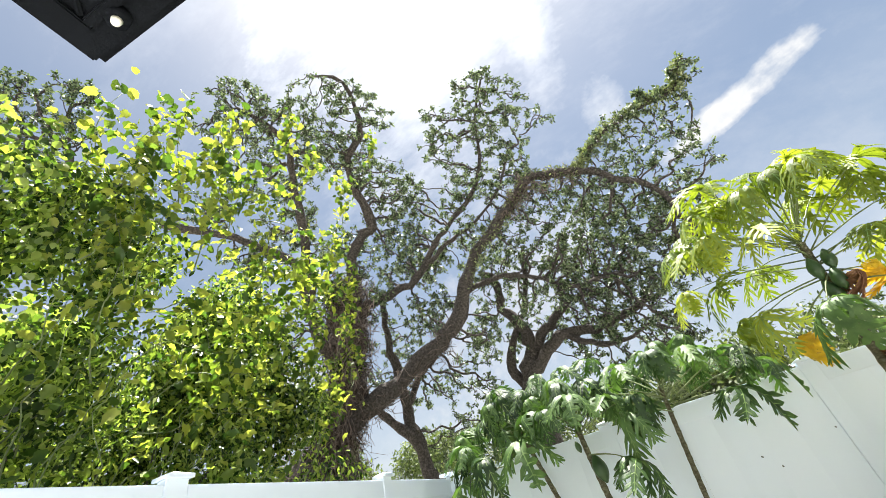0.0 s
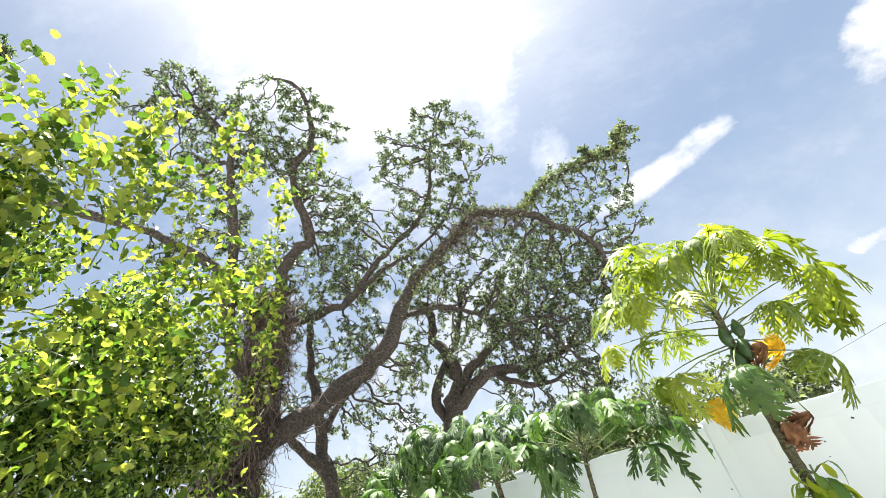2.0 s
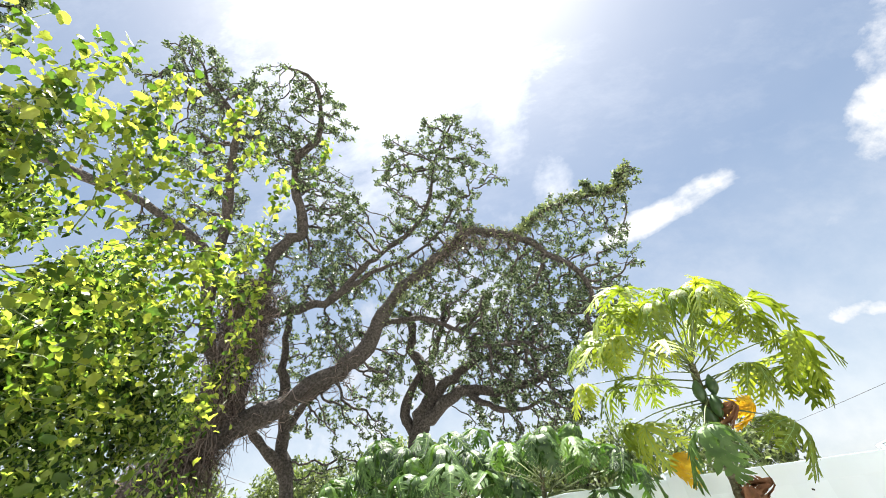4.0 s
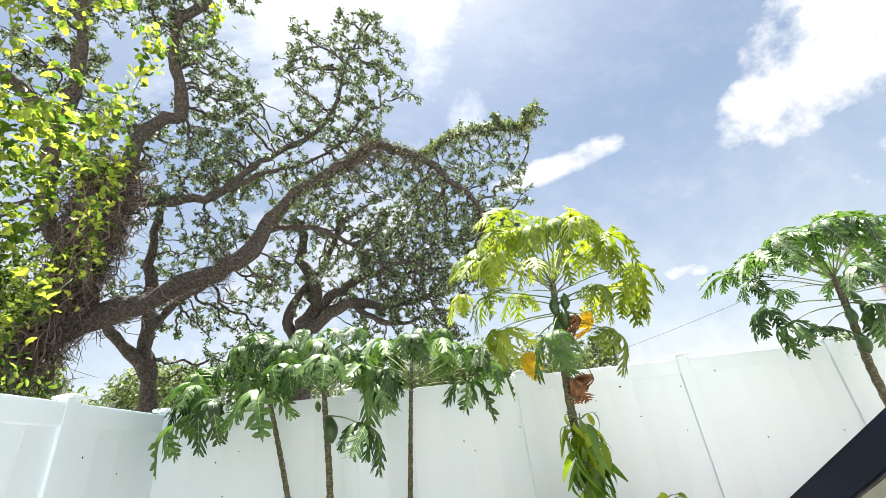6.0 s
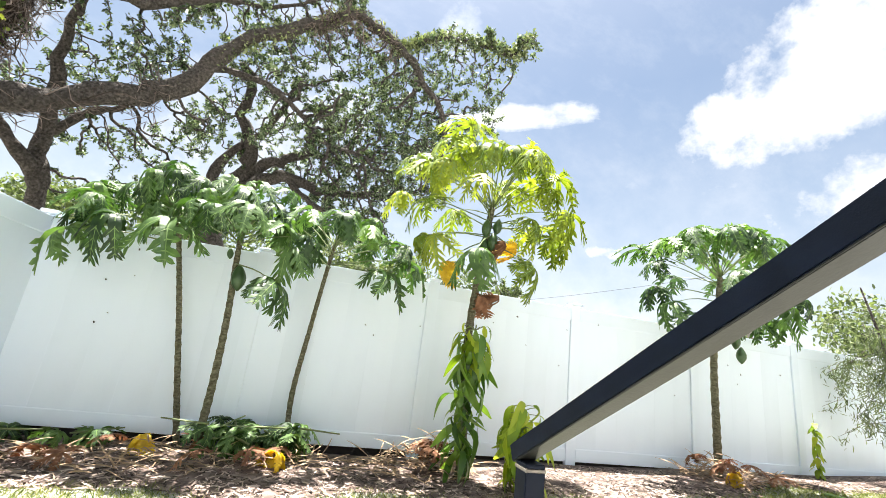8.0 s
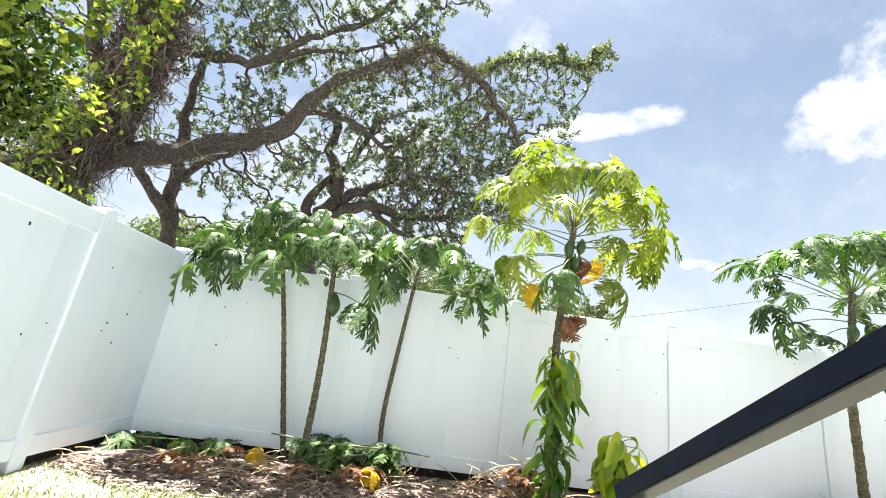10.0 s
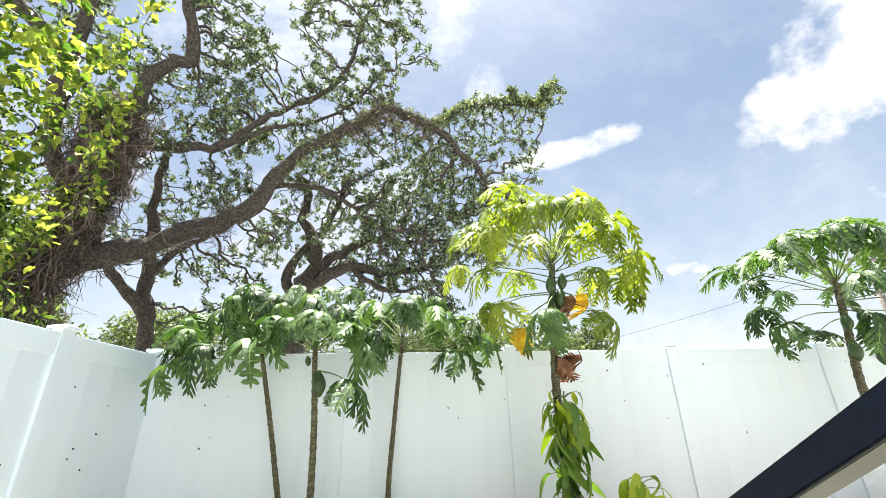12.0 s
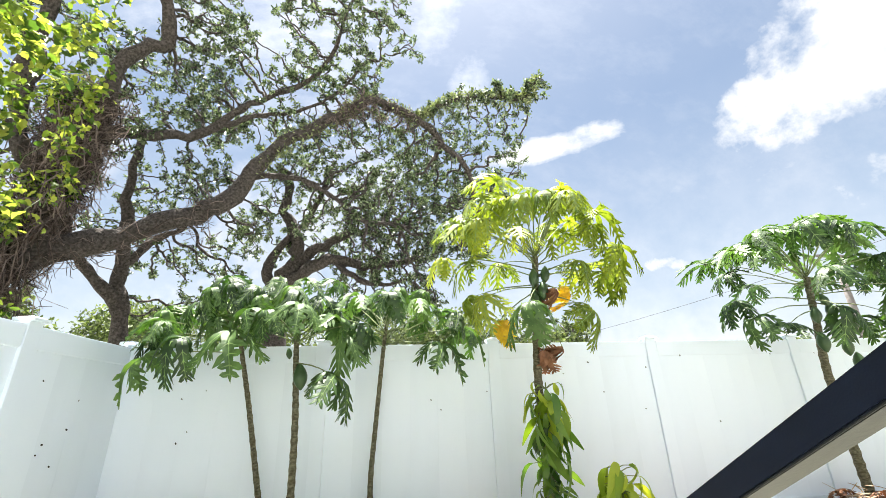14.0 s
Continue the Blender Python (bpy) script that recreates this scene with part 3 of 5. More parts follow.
    crown = [(-6.26, 3.1, 10.86, 0.55), (-6.92, 3.32, 10.34, 0.56), (-5.98, 3.69, 10.79, 0.68), (-5.2, 4.26, 10.93, 0.64), (-4.3, 4.57, 11.17, 0.53), (-3.93, 5.01, 11.07, 0.54), (-5.58, 4.99, 10.33, 0.73), (-6.56, 5.11, 9.62, 0.73), (-4.74, 5.41, 10.5, 0.73), (-4.76, 6.28, 9.87, 0.63), (-4.38, 6.98, 9.45, 0.7), (-4.72, 7.53, 8.73, 0.78), (-6.08, 7.1, 8.27, 0.77), (-5.2, 7.55, 8.41, 0.65)]
    middle = [(-2.36, 6.17, 10.14, 0.53), (-2.68, 6.76, 9.59, 0.54), (-1.52, 6.27, 10.21, 0.58), (-0.84, 6.26, 10.27, 0.51), (-0.43, 6.83, 9.81, 0.52), (-1.38, 6.97, 9.64, 0.71), (-1.16, 7.57, 9.09, 0.6), (-2.67, 7.39, 8.99, 0.61), (-1.96, 7.88, 8.63, 0.55), (-4.25, 7.73, 7.95, 0.62), (-3.06, 8.21, 7.91, 0.5), (-3.84, 6.92, 9.03, 0.49)]
    reach = [(-1.08, 7.61, 8.0, 0.51), (-0.68, 8.05, 7.45, 0.56), (0.06, 8.19, 7.23, 0.65), (0.82, 8.21, 7.08, 0.74), (1.31, 8.46, 6.55, 0.61), (1.87, 8.53, 6.21, 0.49), (2.55, 8.1, 6.59, 0.33), (0.31, 8.66, 6.46, 0.75), (-0.83, 8.68, 6.46, 0.67), (1.02, 8.9, 5.82, 0.72), (1.78, 8.84, 5.64, 0.59), (-1.55, 8.45, 6.75, 0.57), (-0.73, 8.99, 5.87, 0.77), (0.2, 9.23, 5.31, 0.73), (-1.57, 9.03, 5.65, 0.56), (-0.59, 9.43, 4.85, 0.64), (0.21, 9.56, 4.37, 0.51)]
    arch = [(0.89, 7.35, 8.04, 0.26), (1.44, 7.24, 8.04, 0.3), (1.94, 7.14, 7.99, 0.29), (2.35, 7.12, 7.86, 0.33), (2.72, 6.86, 7.98, 0.37), (2.92, 6.74, 8.02, 0.23), (2.26, 7.6, 7.29, 0.29), (2.37, 7.86, 6.88, 0.29)]
    curtain = [(0.55, 7.5, 7.65, 0.35), (1.1, 7.5, 7.6, 0.36), (1.6, 7.5, 7.45, 0.38), (2.05, 7.55, 7.35, 0.36), (0.9, 7.9, 7.3, 0.4), (1.5, 7.9, 6.95, 0.42), (2.05, 7.9, 6.75, 0.38), (2.5, 7.2, 7.6, 0.3)]
    for tufts, dense in ((far_left, 1.9), (crown, 1.35), (middle, 1.2), (reach, 1.1), (arch, 2.0), (curtain, 1.1)):
        for q in tufts:
            t.clump(*q, density=dense)
    for tufts, more in ((crown, 1), (middle, 1), (reach, 2)):
        for x, y, z, size in tufts:
            for _ in range(more):
                a, up = t.r.uniform(0, 6.28), t.r.uniform(-1.0, 0.15)
                t.clump(x + 0.9 * size * math.cos(a), y + 0.6 + size * t.r.random(), z + size * up, size * t.r.uniform(0.6, 0.9))
    for q in [(-3.3, 8.3, 6.9, 0.5), (-2.4, 8.4, 7.2, 0.5), (-4.6, 8.2, 6.2, 0.5), (-5.0, 8.3, 5.9, 0.45), (-3.4, 8.6, 5.4, 0.4), (-2.5, 8.8, 5.4, 0.45), (-5.8, 7.9, 7.6, 0.6), (-5.0, 8.2, 7.7, 0.5), (-6.6, 7.4, 7.6, 0.6), (-7.5, 5.6, 8.8, 0.7), (-7.6, 5.0, 7.6, 0.7), (-7.9, 4.0, 9.0, 0.6), (-7.0, 6.8, 6.6, 0.6), (-7.4, 4.4, 9.9, 0.6), (-7.9, 5.9, 5.8, 0.6), (-8.2, 5.6, 4.8, 0.6)]:
        t.clump(*q)
    for _ in range(34):
        p, _ = t.r.choice([q for q in t.nodes if q[1] > 0.05])
        c = p + t.base + Vector((t.r.gauss(0, 0.9), t.r.gauss(0.5, 0.5), t.r.gauss(0.1, 0.7)))
        if c.x < (-1.4 if c.z > 6.8 else 0.6):
            t.clump(*c, t.r.uniform(0.3, 0.5), 0.6)
    fern_cover(t, big[5:10] + [(0.45, 7.6, 7.8), (0.99, 7.38, 7.98), (1.91, 7.18, 7.95), (2.52, 7.07, 7.84), (2.8, 6.71, 8.11)], 5200, 14)
    t.finish()
    vine_mass(t.ob, t.base, trunk[2:] + [(-6.05, 6.6, 7.0)], 0.27, 4300, 11, 0.85)
    ivy = [(-6.35, 6.75, 4.95, 0.45, 0.4, 0.3), (-6.9, 6.7, 4.3, 0.4, 0.4, 0.25), (-6.2, 6.3, 6.6, 0.4, 0.4, 0.35)]
    leaf_cloud("ivy", t.ob, t.base, ivy, 380, 0.07, SHRUBLEAF, BROAD)
    vine_mass(t.ob, t.base, big[:5], 0.11, 190, 12, 0.34)
    vine_mass(t.ob, t.base, big[7:10], 0.12, 130, 13, 0.35)


def build_back_oaks():
    t = Tree("oak_tree", (-6.0, 9.7, 0.0), "dark slender oak trunk standing behind the fence corner", 8, OAKLEAF)
    t.limb("trunk", [(-6.0, 9.7, -0.1), (-6.07, 9.59, 1.86), (-6.34, 9.27, 3.33), (-6.38, 9.08, 4.17), (-6.36, 8.73, 5.36), (-6.24, 8.41, 6.24), (-6.02, 8.06, 7.11)], 0.25, 0.08, 24)
    t.limb("limb", [(-6.33, 9.2, 3.5), (-6.66, 8.43, 4.08), (-6.79, 8.07, 4.34), (-6.73, 7.75, 4.85)], 0.14, 0.08, 14)
    t.limb("limb", [(-6.38, 9.05, 4.3), (-5.9, 9.2, 5.0), (-5.5, 9.3, 5.3), (-5.0, 9.4, 6.1)], 0.11, 0.04, 14)
    for q in [(-6.3, 9.65, 4.9, 0.6), (-5.17, 10.12, 4.85, 0.64), (-6.31, 9.01, 6.08, 0.65), (-4.26, 10.23, 5.54, 0.65), (-4.58, 10.5, 4.38, 0.51), (-5.4, 9.4, 6.6, 0.6), (-6.9, 8.6, 5.0, 0.5), (-5.4, 10.0, 3.6, 0.5)]:
        t.clump(*q)
    t.finish()
    t = Tree("oak_tree", (-3.3, 10.9, 0.0), "dark contorted oak with spreading low limbs", 9, OAKLEAF)
    t.limb("trunk", [(-3.3, 10.9, -0.1), (-3.34, 10.88, 2.06), (-3.38, 10.57, 4.02), (-3.06, 10.42, 4.9), (-3.0, 10.19, 5.63), (-3.28, 9.91, 6.17), (-3.13, 9.62, 6.87), (-3.46, 9.35, 7.22)], 0.32, 0.08, 26)
    t.limb("limb", [(-3.35, 10.5, 4.2), (-2.59, 10.32, 4.67), (-2.0, 10.22, 4.95), (-1.26, 10.25, 4.79), (-0.5, 10.17, 4.82), (0.4, 10.01, 4.89)], 0.20, 0.08, 22)
    t.limb("limb", [(-3.21, 10.51, 4.62), (-2.33, 10.3, 5.34), (-1.42, 10.14, 5.69), (-0.5, 10.09, 5.58)], 0.15, 0.06, 18)
    t.limb("limb", [(-3.42, 10.73, 4.06), (-3.71, 10.48, 4.61), (-3.24, 10.29, 5.51), (-2.66, 10.16, 6.12), (-2.04, 9.5, 7.52)], 0.16, 0.06, 20)
    t.limb("limb", [(-2.0, 10.22, 4.95), (-1.4, 10.1, 4.4), (-0.7, 10.0, 4.2), (0.0, 9.9, 4.3)], 0.11, 0.04, 14)
    for q in [(-3.27, 10.51, 5.57, 0.65), (-2.15, 10.76, 5.51, 0.64), (-1.74, 11.17, 4.42, 0.49), (0.04, 11.24, 4.35, 0.58), (-2.4, 10.0, 6.6, 0.6), (-1.2, 10.0, 6.4, 0.7), (-0.2, 10.2, 5.9, 0.6), (0.6, 10.0, 5.2, 0.6), (-3.9, 10.0, 6.4, 0.5), (-2.9, 9.4, 7.4, 0.5), (-1.0, 10.6, 5.1, 0.6), (0.3, 10.3, 3.7, 0.5), (-0.9, 10.6, 3.7, 0.5)]:
        t.clump(*q)
    t.finish()


build_oak()
build_back_oaks()


# ---- shrubs beyond the side fence ----
def spray(t, geo, places, sizes, a, b, r, n=26, spread=0.12):
    """A whippy shoot with leaves along it."""
    line = wiggle(a, b, 9, 0.05, r)
    geo.tube(line, [0.006 - 0.0005 * i for i in range(9)], 5)
    for _ in range(n):
        k = r.random() ** 0.7 * 7.99
        p = line[int(k)].lerp(line[int(k) + 1], k % 1)
        places.append(p + Vector((r.gauss(0, spread), r.gauss(0, spread), r.gauss(0, spread))))
        sizes.append(0.055 + 0.07 * r.random() ** 1.5)


def build_shrub():
    base = (-4.6, 1.0, 0.0)
    s = thing("vine_shrub", base, "dense leafy shrub overgrown with lime-green vine", "shrub")
    r = random.Random(21)
    stems = Geo()
    for _ in range(15):
        a = Vector((r.uniform(-0.8, 0.1), r.uniform(-1.8, 1.8), 0))
        stems.tube(wiggle(a, a + Vector((r.uniform(-0.4, 0.3), r.uniform(-0.9, 0.9), r.uniform(2.2, 3.4))), 8, 0.22, r), [0.03, 0.028, 0.026, 0.022, 0.018, 0.014, 0.01, 0.006], 5)
    part("stem_growth", stems, BARK, s, kind="stuff")
    balls = []
    for k in range(60):
        y = r.uniform(-2.8, 3.5)
        top = 3.75 if y < 1.2 else 3.75 - 0.55 * (y - 1.2)
        x = r.uniform(-5.6, -3.75)
        balls.append((x, y, r.uniform(0.9, top - 0.35 - 0.18 * max(0, x + 4.6)), 0.5, 0.5, 0.42))
    more = [(r.uniform(-4.3, -3.4), r.uniform(-0.6, 1.4), r.uniform(3.3, 4.0), 0.4, 0.4, 0.34) for _ in range(16)]
    more += [(r.uniform(-5.6, -4.3), r.uniform(1.8, 3.4), r.uniform(2.4, 4.5), 0.45, 0.45, 0.4) for _ in range(38)]
    deep = [(r.uniform(-6.3, -5.3), r.uniform(-3.0, 3.6), r.uniform(1.2, 3.9), 0.5, 0.5, 0.5) for _ in range(46)]
    leaf_cloud("inner_foliage", s, base, deep, 34, 0.13, SHRUBLEAF, BROAD)
    leaf_cloud("foliage", s, base, balls[::2] + more, 165, 0.057, SHRUBLEAF, BROAD, 0.9, 0.7)
    leaf_cloud("narrow_foliage", s, base, balls[1::2] + more[::2], 230, 0.062, SHRUBLEAF, LEAF, 1.0, 0.5)
    leaf_cloud("lime_foliage", s, base, [(b[0] + 0.15, b[1], b[2] + 0.1, 0.5, 0.5, 0.42) for b in (balls[::4] + more[::2])], 9, 0.075, LIMELEAF, VINE_LEAF)
    shoots, places, sizes = Geo(), [], []
    # tall shoots over the top of the shrub, a cascade towards the oak's trunk, and low ones by the fence
    hanging = [(-3.15, 2.35, 3.92, 40), (-3.15, 2.71, 3.89, 44), (-3.15, 2.82, 4.39, 34), (-3.15, 3.04, 4.78, 20), (-3.15, 2.46, 3.87, 40), (-3.15, 1.77, 3.12, 40), (-3.30, 1.42, 2.82, 30), (-3.30, 1.80, 2.66, 30), (-3.30, 1.72, 2.37, 30), (-3.30, 2.17, 2.46, 30), (-3.30, 2.08, 2.87, 30), (-3.30, 1.24, 3.03, 30)]
    tall = [(-3.08, 0.22, 4.71, 34), (-3.03, 0.53, 4.75, 44), (-3.04, 0.52, 4.30, 40), (-3.01, 0.67, 5.10, 30), (-3.04, 1.16, 5.46, 38), (-3.06, 1.46, 4.88, 44), (-3.03, 1.05, 4.74, 44), (-3.01, 0.76, 4.17, 44), (-3.10, 2.02, 6.36, 32), (-3.13, 2.46, 6.08, 40), (-3.15, 2.94, 5.90, 40), (-3.18, 4.13, 8.18, 26), (-3.08, 1.67, 4.70, 44), (-3.06, 0.50, 3.81, 36), (-3.09, 0.39, 3.63, 30), (-3.60, 3.28, 5.43, 40), (-3.70, 3.80, 4.99, 50), (-3.60, 2.95, 4.10, 50), (-3.50, 2.27, 3.44, 50), (-4.30, 4.38, 4.56, 44), (-4.60, 4.12, 3.83, 40), (-3.50, 2.62, 4.42, 50), (-4.70, 4.45, 3.48, 40), (-4.20, 3.06, 3.30, 44), (-3.40, 1.92, 3.60, 44)]
    for x, y, z, n in hanging:
        tip = Vector((x, y, z)) - Vector(base)
        spray(s, shoots, places, sizes, tip + Vector((r.uniform(-0.7, -0.3), r.uniform(-0.9, -0.5), r.uniform(-0.1, 0.35))), tip, r, int(1.6 * n), 0.07)
    for x, y, z, n in tall:
        tip = Vector((x, y, z)) - Vector(base)
        root = tip + Vector((r.uniform(-0.55, -0.2), r.uniform(-0.25, 0.35), -r.uniform(0.8, 1.3)))
        spray(s, shoots, places, sizes, root, tip, r, int(2.3 * n), 0.075)
    for _ in range(40):
        y = r.uniform(-1.6, 2.8)
        a = Vector((r.uniform(0.8, 1.35), y - 1.0, r.uniform(1.7, 3.3)))
        spray(s, shoots, places, sizes, a - Vector((0.5, 0.1, 0.6)), a + Vector((r.uniform(-0.1, 0.2), r.uniform(-0.3, 0.3), r.uniform(0.1, 0.5))), r, 12, 0.08)
    part("shoot_growth", shoots, PETIOLE, s, kind="stuff")
    me = scatter_mesh("lime_foliage", VINE_LEAF, np.array([p[:] for p in places]), random_axes(len(places), 0.4, 2.0), sizes, LIMELEAF)
    part("lime_foliage", me, LIMELEAF, s, "yellow-green vine leaves lit from behind", kind="stuff")


build_shrub()


# ---- papayas ----
def papaya_leaf_mesh(name, mat, seed, hang, size=0.46, lobes=9, quick=1.25, spread=300, full=1.0):
    """A palmate blade: long lobes round the stalk's end, each cut again into pointed side lobes, bending down to hang degrees; pale ribs lie on them."""
    r = random.Random(seed)
    g, ribs = Geo(), Geo()
    for k in range(lobes):
        ang = radians(spread * (k / (lobes - 1) - 0.5) + r.uniform(-7, 7))
        far = abs(k - (lobes - 1) / 2) / ((lobes - 1) / 2)
        ln = size * (1.0 - 0.40 * far) * r.uniform(0.88, 1.1)
        ca, sa = math.cos(ang), math.sin(ang)
        bend, drop = r.uniform(-0.16, 0.16), hang * r.uniform(0.6, 1.16)
        sag, lean = r.uniform(-0.3, 1.0), r.uniform(-0.5, 0.5)
        curve, x, z = [], 0.0, 0.0
        for i in range(21):
            curve.append((x, z))
            slope = radians(18 - (18 + drop) * min(1.0, i / 20 * quick) ** 0.8)
            x, z = x + ln / 20 * math.cos(slope), z + ln / 20 * math.sin(slope)

        def at(s, w, lift=0.0):
            """A point s along the lobe and w to its side, in parts of its length; the sides sag."""
            q = min(19.99, max(0.0, s * 20))
            i, u = int(q), q % 1
            px, pz = curve[i][0] + (curve[i + 1][0] - curve[i][0]) * u, curve[i][1] + (curve[i + 1][1] - curve[i][1]) * u
            over = max(0.0, s - 1.0) * ln
            across = (w + bend * s * s) * ln
            return (px * ca - across * sa, px * sa + across * ca, pz - over + w * ln * (lean if w > 0 else -lean - 0.3 * sag) - 0.35 * abs(w) * ln * sag + lift)

        stations = ((0.0, 0.03), (0.15, 0.085), (0.3, 0.118), (0.42, 0.105), (0.6, 0.078), (0.75, 0.058), (0.88, 0.042), (1.0, 0.003))
        verts = [at(s, full * w * side, 0.02 * ln * abs(side)) for s, w in stations for side in (-1, 0, 1)]
        faces = []
        for i in range(len(stations) - 1):
            a = i * 3
            faces += [(a, a + 3, a + 4, a + 1), (a + 1, a + 4, a + 5, a + 2)]
        g.add(verts, faces)
        for s, long in ((0.40, 0.20), (0.57, 0.205), (0.74, 0.15), (0.87, 0.09)):
            for side in (-1, 1):
                e = long * r.uniform(0.75, 1.2)
                f = 0.95 * r.uniform(0.8, 1.3)
                half = 0.056 * full * r.uniform(0.85, 1.2)
                lift = r.uniform(-0.03, 0.03) * ln
                pts = [at(s - half, side * 0.03), at(s + half, side * 0.03), at(s + f * e * 0.55 + half * 0.9, side * (0.03 + 0.55 * e), lift), at(s + f * e, side * (0.03 + e), lift * 2), at(s + f * e * 0.45 - half * 0.7, side * (0.03 + 0.62 * e), lift), at(s + f * e * 0.5, side * (0.03 + 0.55 * e), lift + 0.012 * ln)]
                g.add(pts, [(0, 1, 5), (1, 2, 5), (2, 3, 5), (3, 4, 5), (4, 0, 5)] if side > 0 else [(1, 0, 5), (2, 1, 5), (3, 2, 5), (4, 3, 5), (0, 4, 5)])
                ribs.add([at(s - 0.012, 0, 0.004), at(s + 0.012, 0, 0.004), at(s + f * e * 0.8, side * 0.8 * e, lift + 0.005)], [(0, 1, 2)])
        rv = [at(s, q * (0.011 - 0.009 * s), 0.005) for s in (0, 0.2, 0.4, 0.6, 0.8, 0.96) for q in (-1, 1)]
        ribs.add(rv, [(2 * i, 2 * i + 2, 2 * i + 3, 2 * i + 1) for i in range(5)])
    n = len(g.f)
    g.add(ribs.v, ribs.f)
    me = g.mesh(name, mat)
    me.materials.append(VEIN if mat in (PAPLEAF, PAPLIME) else mat)
    me.polygons.foreach_set("material_index", [0] * n + [1] * (len(g.f) - n))
    return me


LEAF_SETS = {
    "green": [papaya_leaf_mesh("leaf", PAPLEAF, 30 + i, (90, 95, 86, 80, 92, 76)[i], 0.35, 7, (2.5, 2.8, 2.2, 1.9, 2.6, 1.8)[i], 300, 0.9) for i in range(6)],
    "wide": [papaya_leaf_mesh("leaf", PAPLEAF, 35 + i, (62, 78, 50, 70, 86)[i], 0.40, 7, 1.9) for i in range(5)],
    "lime": [papaya_leaf_mesh("leaf", PAPLIME, 40 + i, (70, 86, 56, 92, 78, 64)[i], 0.38, 8, (2.0, 2.4, 1.7, 2.6, 2.2, 1.8)[i], 300, 0.72) for i in range(6)],
    "yellow": [papaya_leaf_mesh("leaf", PAPYELLOW, 50, 88, 0.30, 9, 2.2, 200)],
    "dead": [papaya_leaf_mesh("leaf", PAPDEAD, 51, 92, 0.28, 7, 4.0, 120), papaya_leaf_mesh("leaf", PAPDEAD, 53, 96, 0.22, 7, 5.0, 90)],
}


def papaya_leaf(tree, crown, end, kind, scale, r, tilt=None):
    """One leaf: a petiole from the crown to end, and the blade beyond it."""
    crown, end = Vector(crown), Vector(end)
    d = end - crown
    az = math.degrees(math.atan2(d.y, d.x))
    tilt = r.uniform(-6, 34) if tilt is None else tilt
    m = pose(*end, 0, 0, az) @ pose(0, 0, 0, r.uniform(-18, 18), tilt, 0) @ Matrix.Scale(scale, 4)
    blade = part("leaf", r.choice(LEAF_SETS[kind]), None, tree, {"yellow": "withering yellow leaf", "dead": "dead brown shrivelled leaf"}.get(kind, ""), m=m)
    mid = crown.lerp(end, 0.55) + Vector((0, 0, 0.05 * d.length))
    inv = m.inverted()
    line = [inv @ p for p in smooth_line([crown, mid, end], 6)]
    part("petiole", Geo().tube(line, [0.0065 / scale] * 3 + [0.0045 / scale] * 3, 5), PETIOLE, blade)


def papaya(base, line, ends, kind, label, seed, r0=0.05, r1=0.035, fruits=(), scale=1.0, reach=1.0, bushy=0, rise=1.0):
    r = random.Random(seed)
    t = thing("papaya_tree", base, label, "papaya tree", "papayas along the fence")
    pts = smooth_line(rel(line, base), 70)
    radii = [0.9 * (r0 + (r1 - r0) * i / 69) * (1.10 if i % 3 == 0 else r.uniform(0.93, 1.0)) * (1.25 if i < 2 else 1) for i in range(70)]
    part("trunk", Geo().tube(pts, radii, 9), PAPTRUNK, t, "ringed grey-brown trunk")
    crown = pts[-1]
    extra = []
    for i in range(bushy):
        a, up = i * 2.4, rise * (0.6 - 0.75 * (i / bushy))
        q = 0.28 + 0.42 * (i / bushy) + r.uniform(-0.06, 0.06)
        extra.append((q * math.cos(a), 0.8 * q * math.sin(a), up))
    for e in list(ends) + extra:
        k = kind
        if len(e) > 3:
            k = e[3]
        start = crown - Vector((0, 0, min(0.4, max(0.0, 0.14 - 0.45 * e[2] + r.uniform(-0.05, 0.05)))))
        papaya_leaf(t, start, crown + Vector(e[:3]) * reach, k, scale * (e[5] if len(e) > 5 else r.uniform(0.85, 1.1)), r, e[4] if len(e) > 4 else None)
    for dx, dy, dz, s in fruits:
        g = Geo()
        n, sides = 8, 8
        ring = []
        for i in range(n + 1):
            u = i / n
            rad = s * 0.42 * math.sin(math.pi * min(0.98, 0.04 + u * 0.95)) ** 0.8 * (0.8 + 0.3 * u)
            ring.append((Vector((0, 0, -u * s * 1.5)), max(0.003, rad)))
        g.tube([p for p, _ in ring], [q for _, q in ring], sides)
        f = part("fruit", g, FRUIT, t, "green unripe fruit", m=pose(*(crown + Vector((dx, dy, dz))), r.uniform(-14, 14), r.uniform(-14, 14), 0))
    return t


papaya((-1.46, 4.04, 0.02), [(-1.46, 4.04, 0.0), (-1.60, 4.03, 0.6), (-1.735, 4.01, 1.2), (-1.86, 3.99, 1.7), (-1.94, 3.97, 2.02)],
       [(-0.50, -0.22, -0.28, "green", 40, 1.2), (-0.45, -0.2, 0.05), (-0.52, 0.1, 0.12), (-0.18, -0.45, -0.18, "green", 24, 1.3), (-0.1, -0.3, 0.2), (0.05, 0.1, 0.3), (-0.35, -0.35, -0.05), (0.2, -0.25, 0.22), (-0.1, 0.25, 0.2), (0.12, -0.42, -0.14, "green", 24, 1.4), (-0.55, -0.05, -0.1), (-0.3, 0.2, 0.28), (-0.05, -0.15, 0.32), (-0.54, 0.15, -0.02), (-0.2, -0.2, 0.12)],
       "green", "young papaya with drooping dark green leaves by the fence", 61, 0.030, 0.022, (), 1.12, 1.28, 7, 0.6)
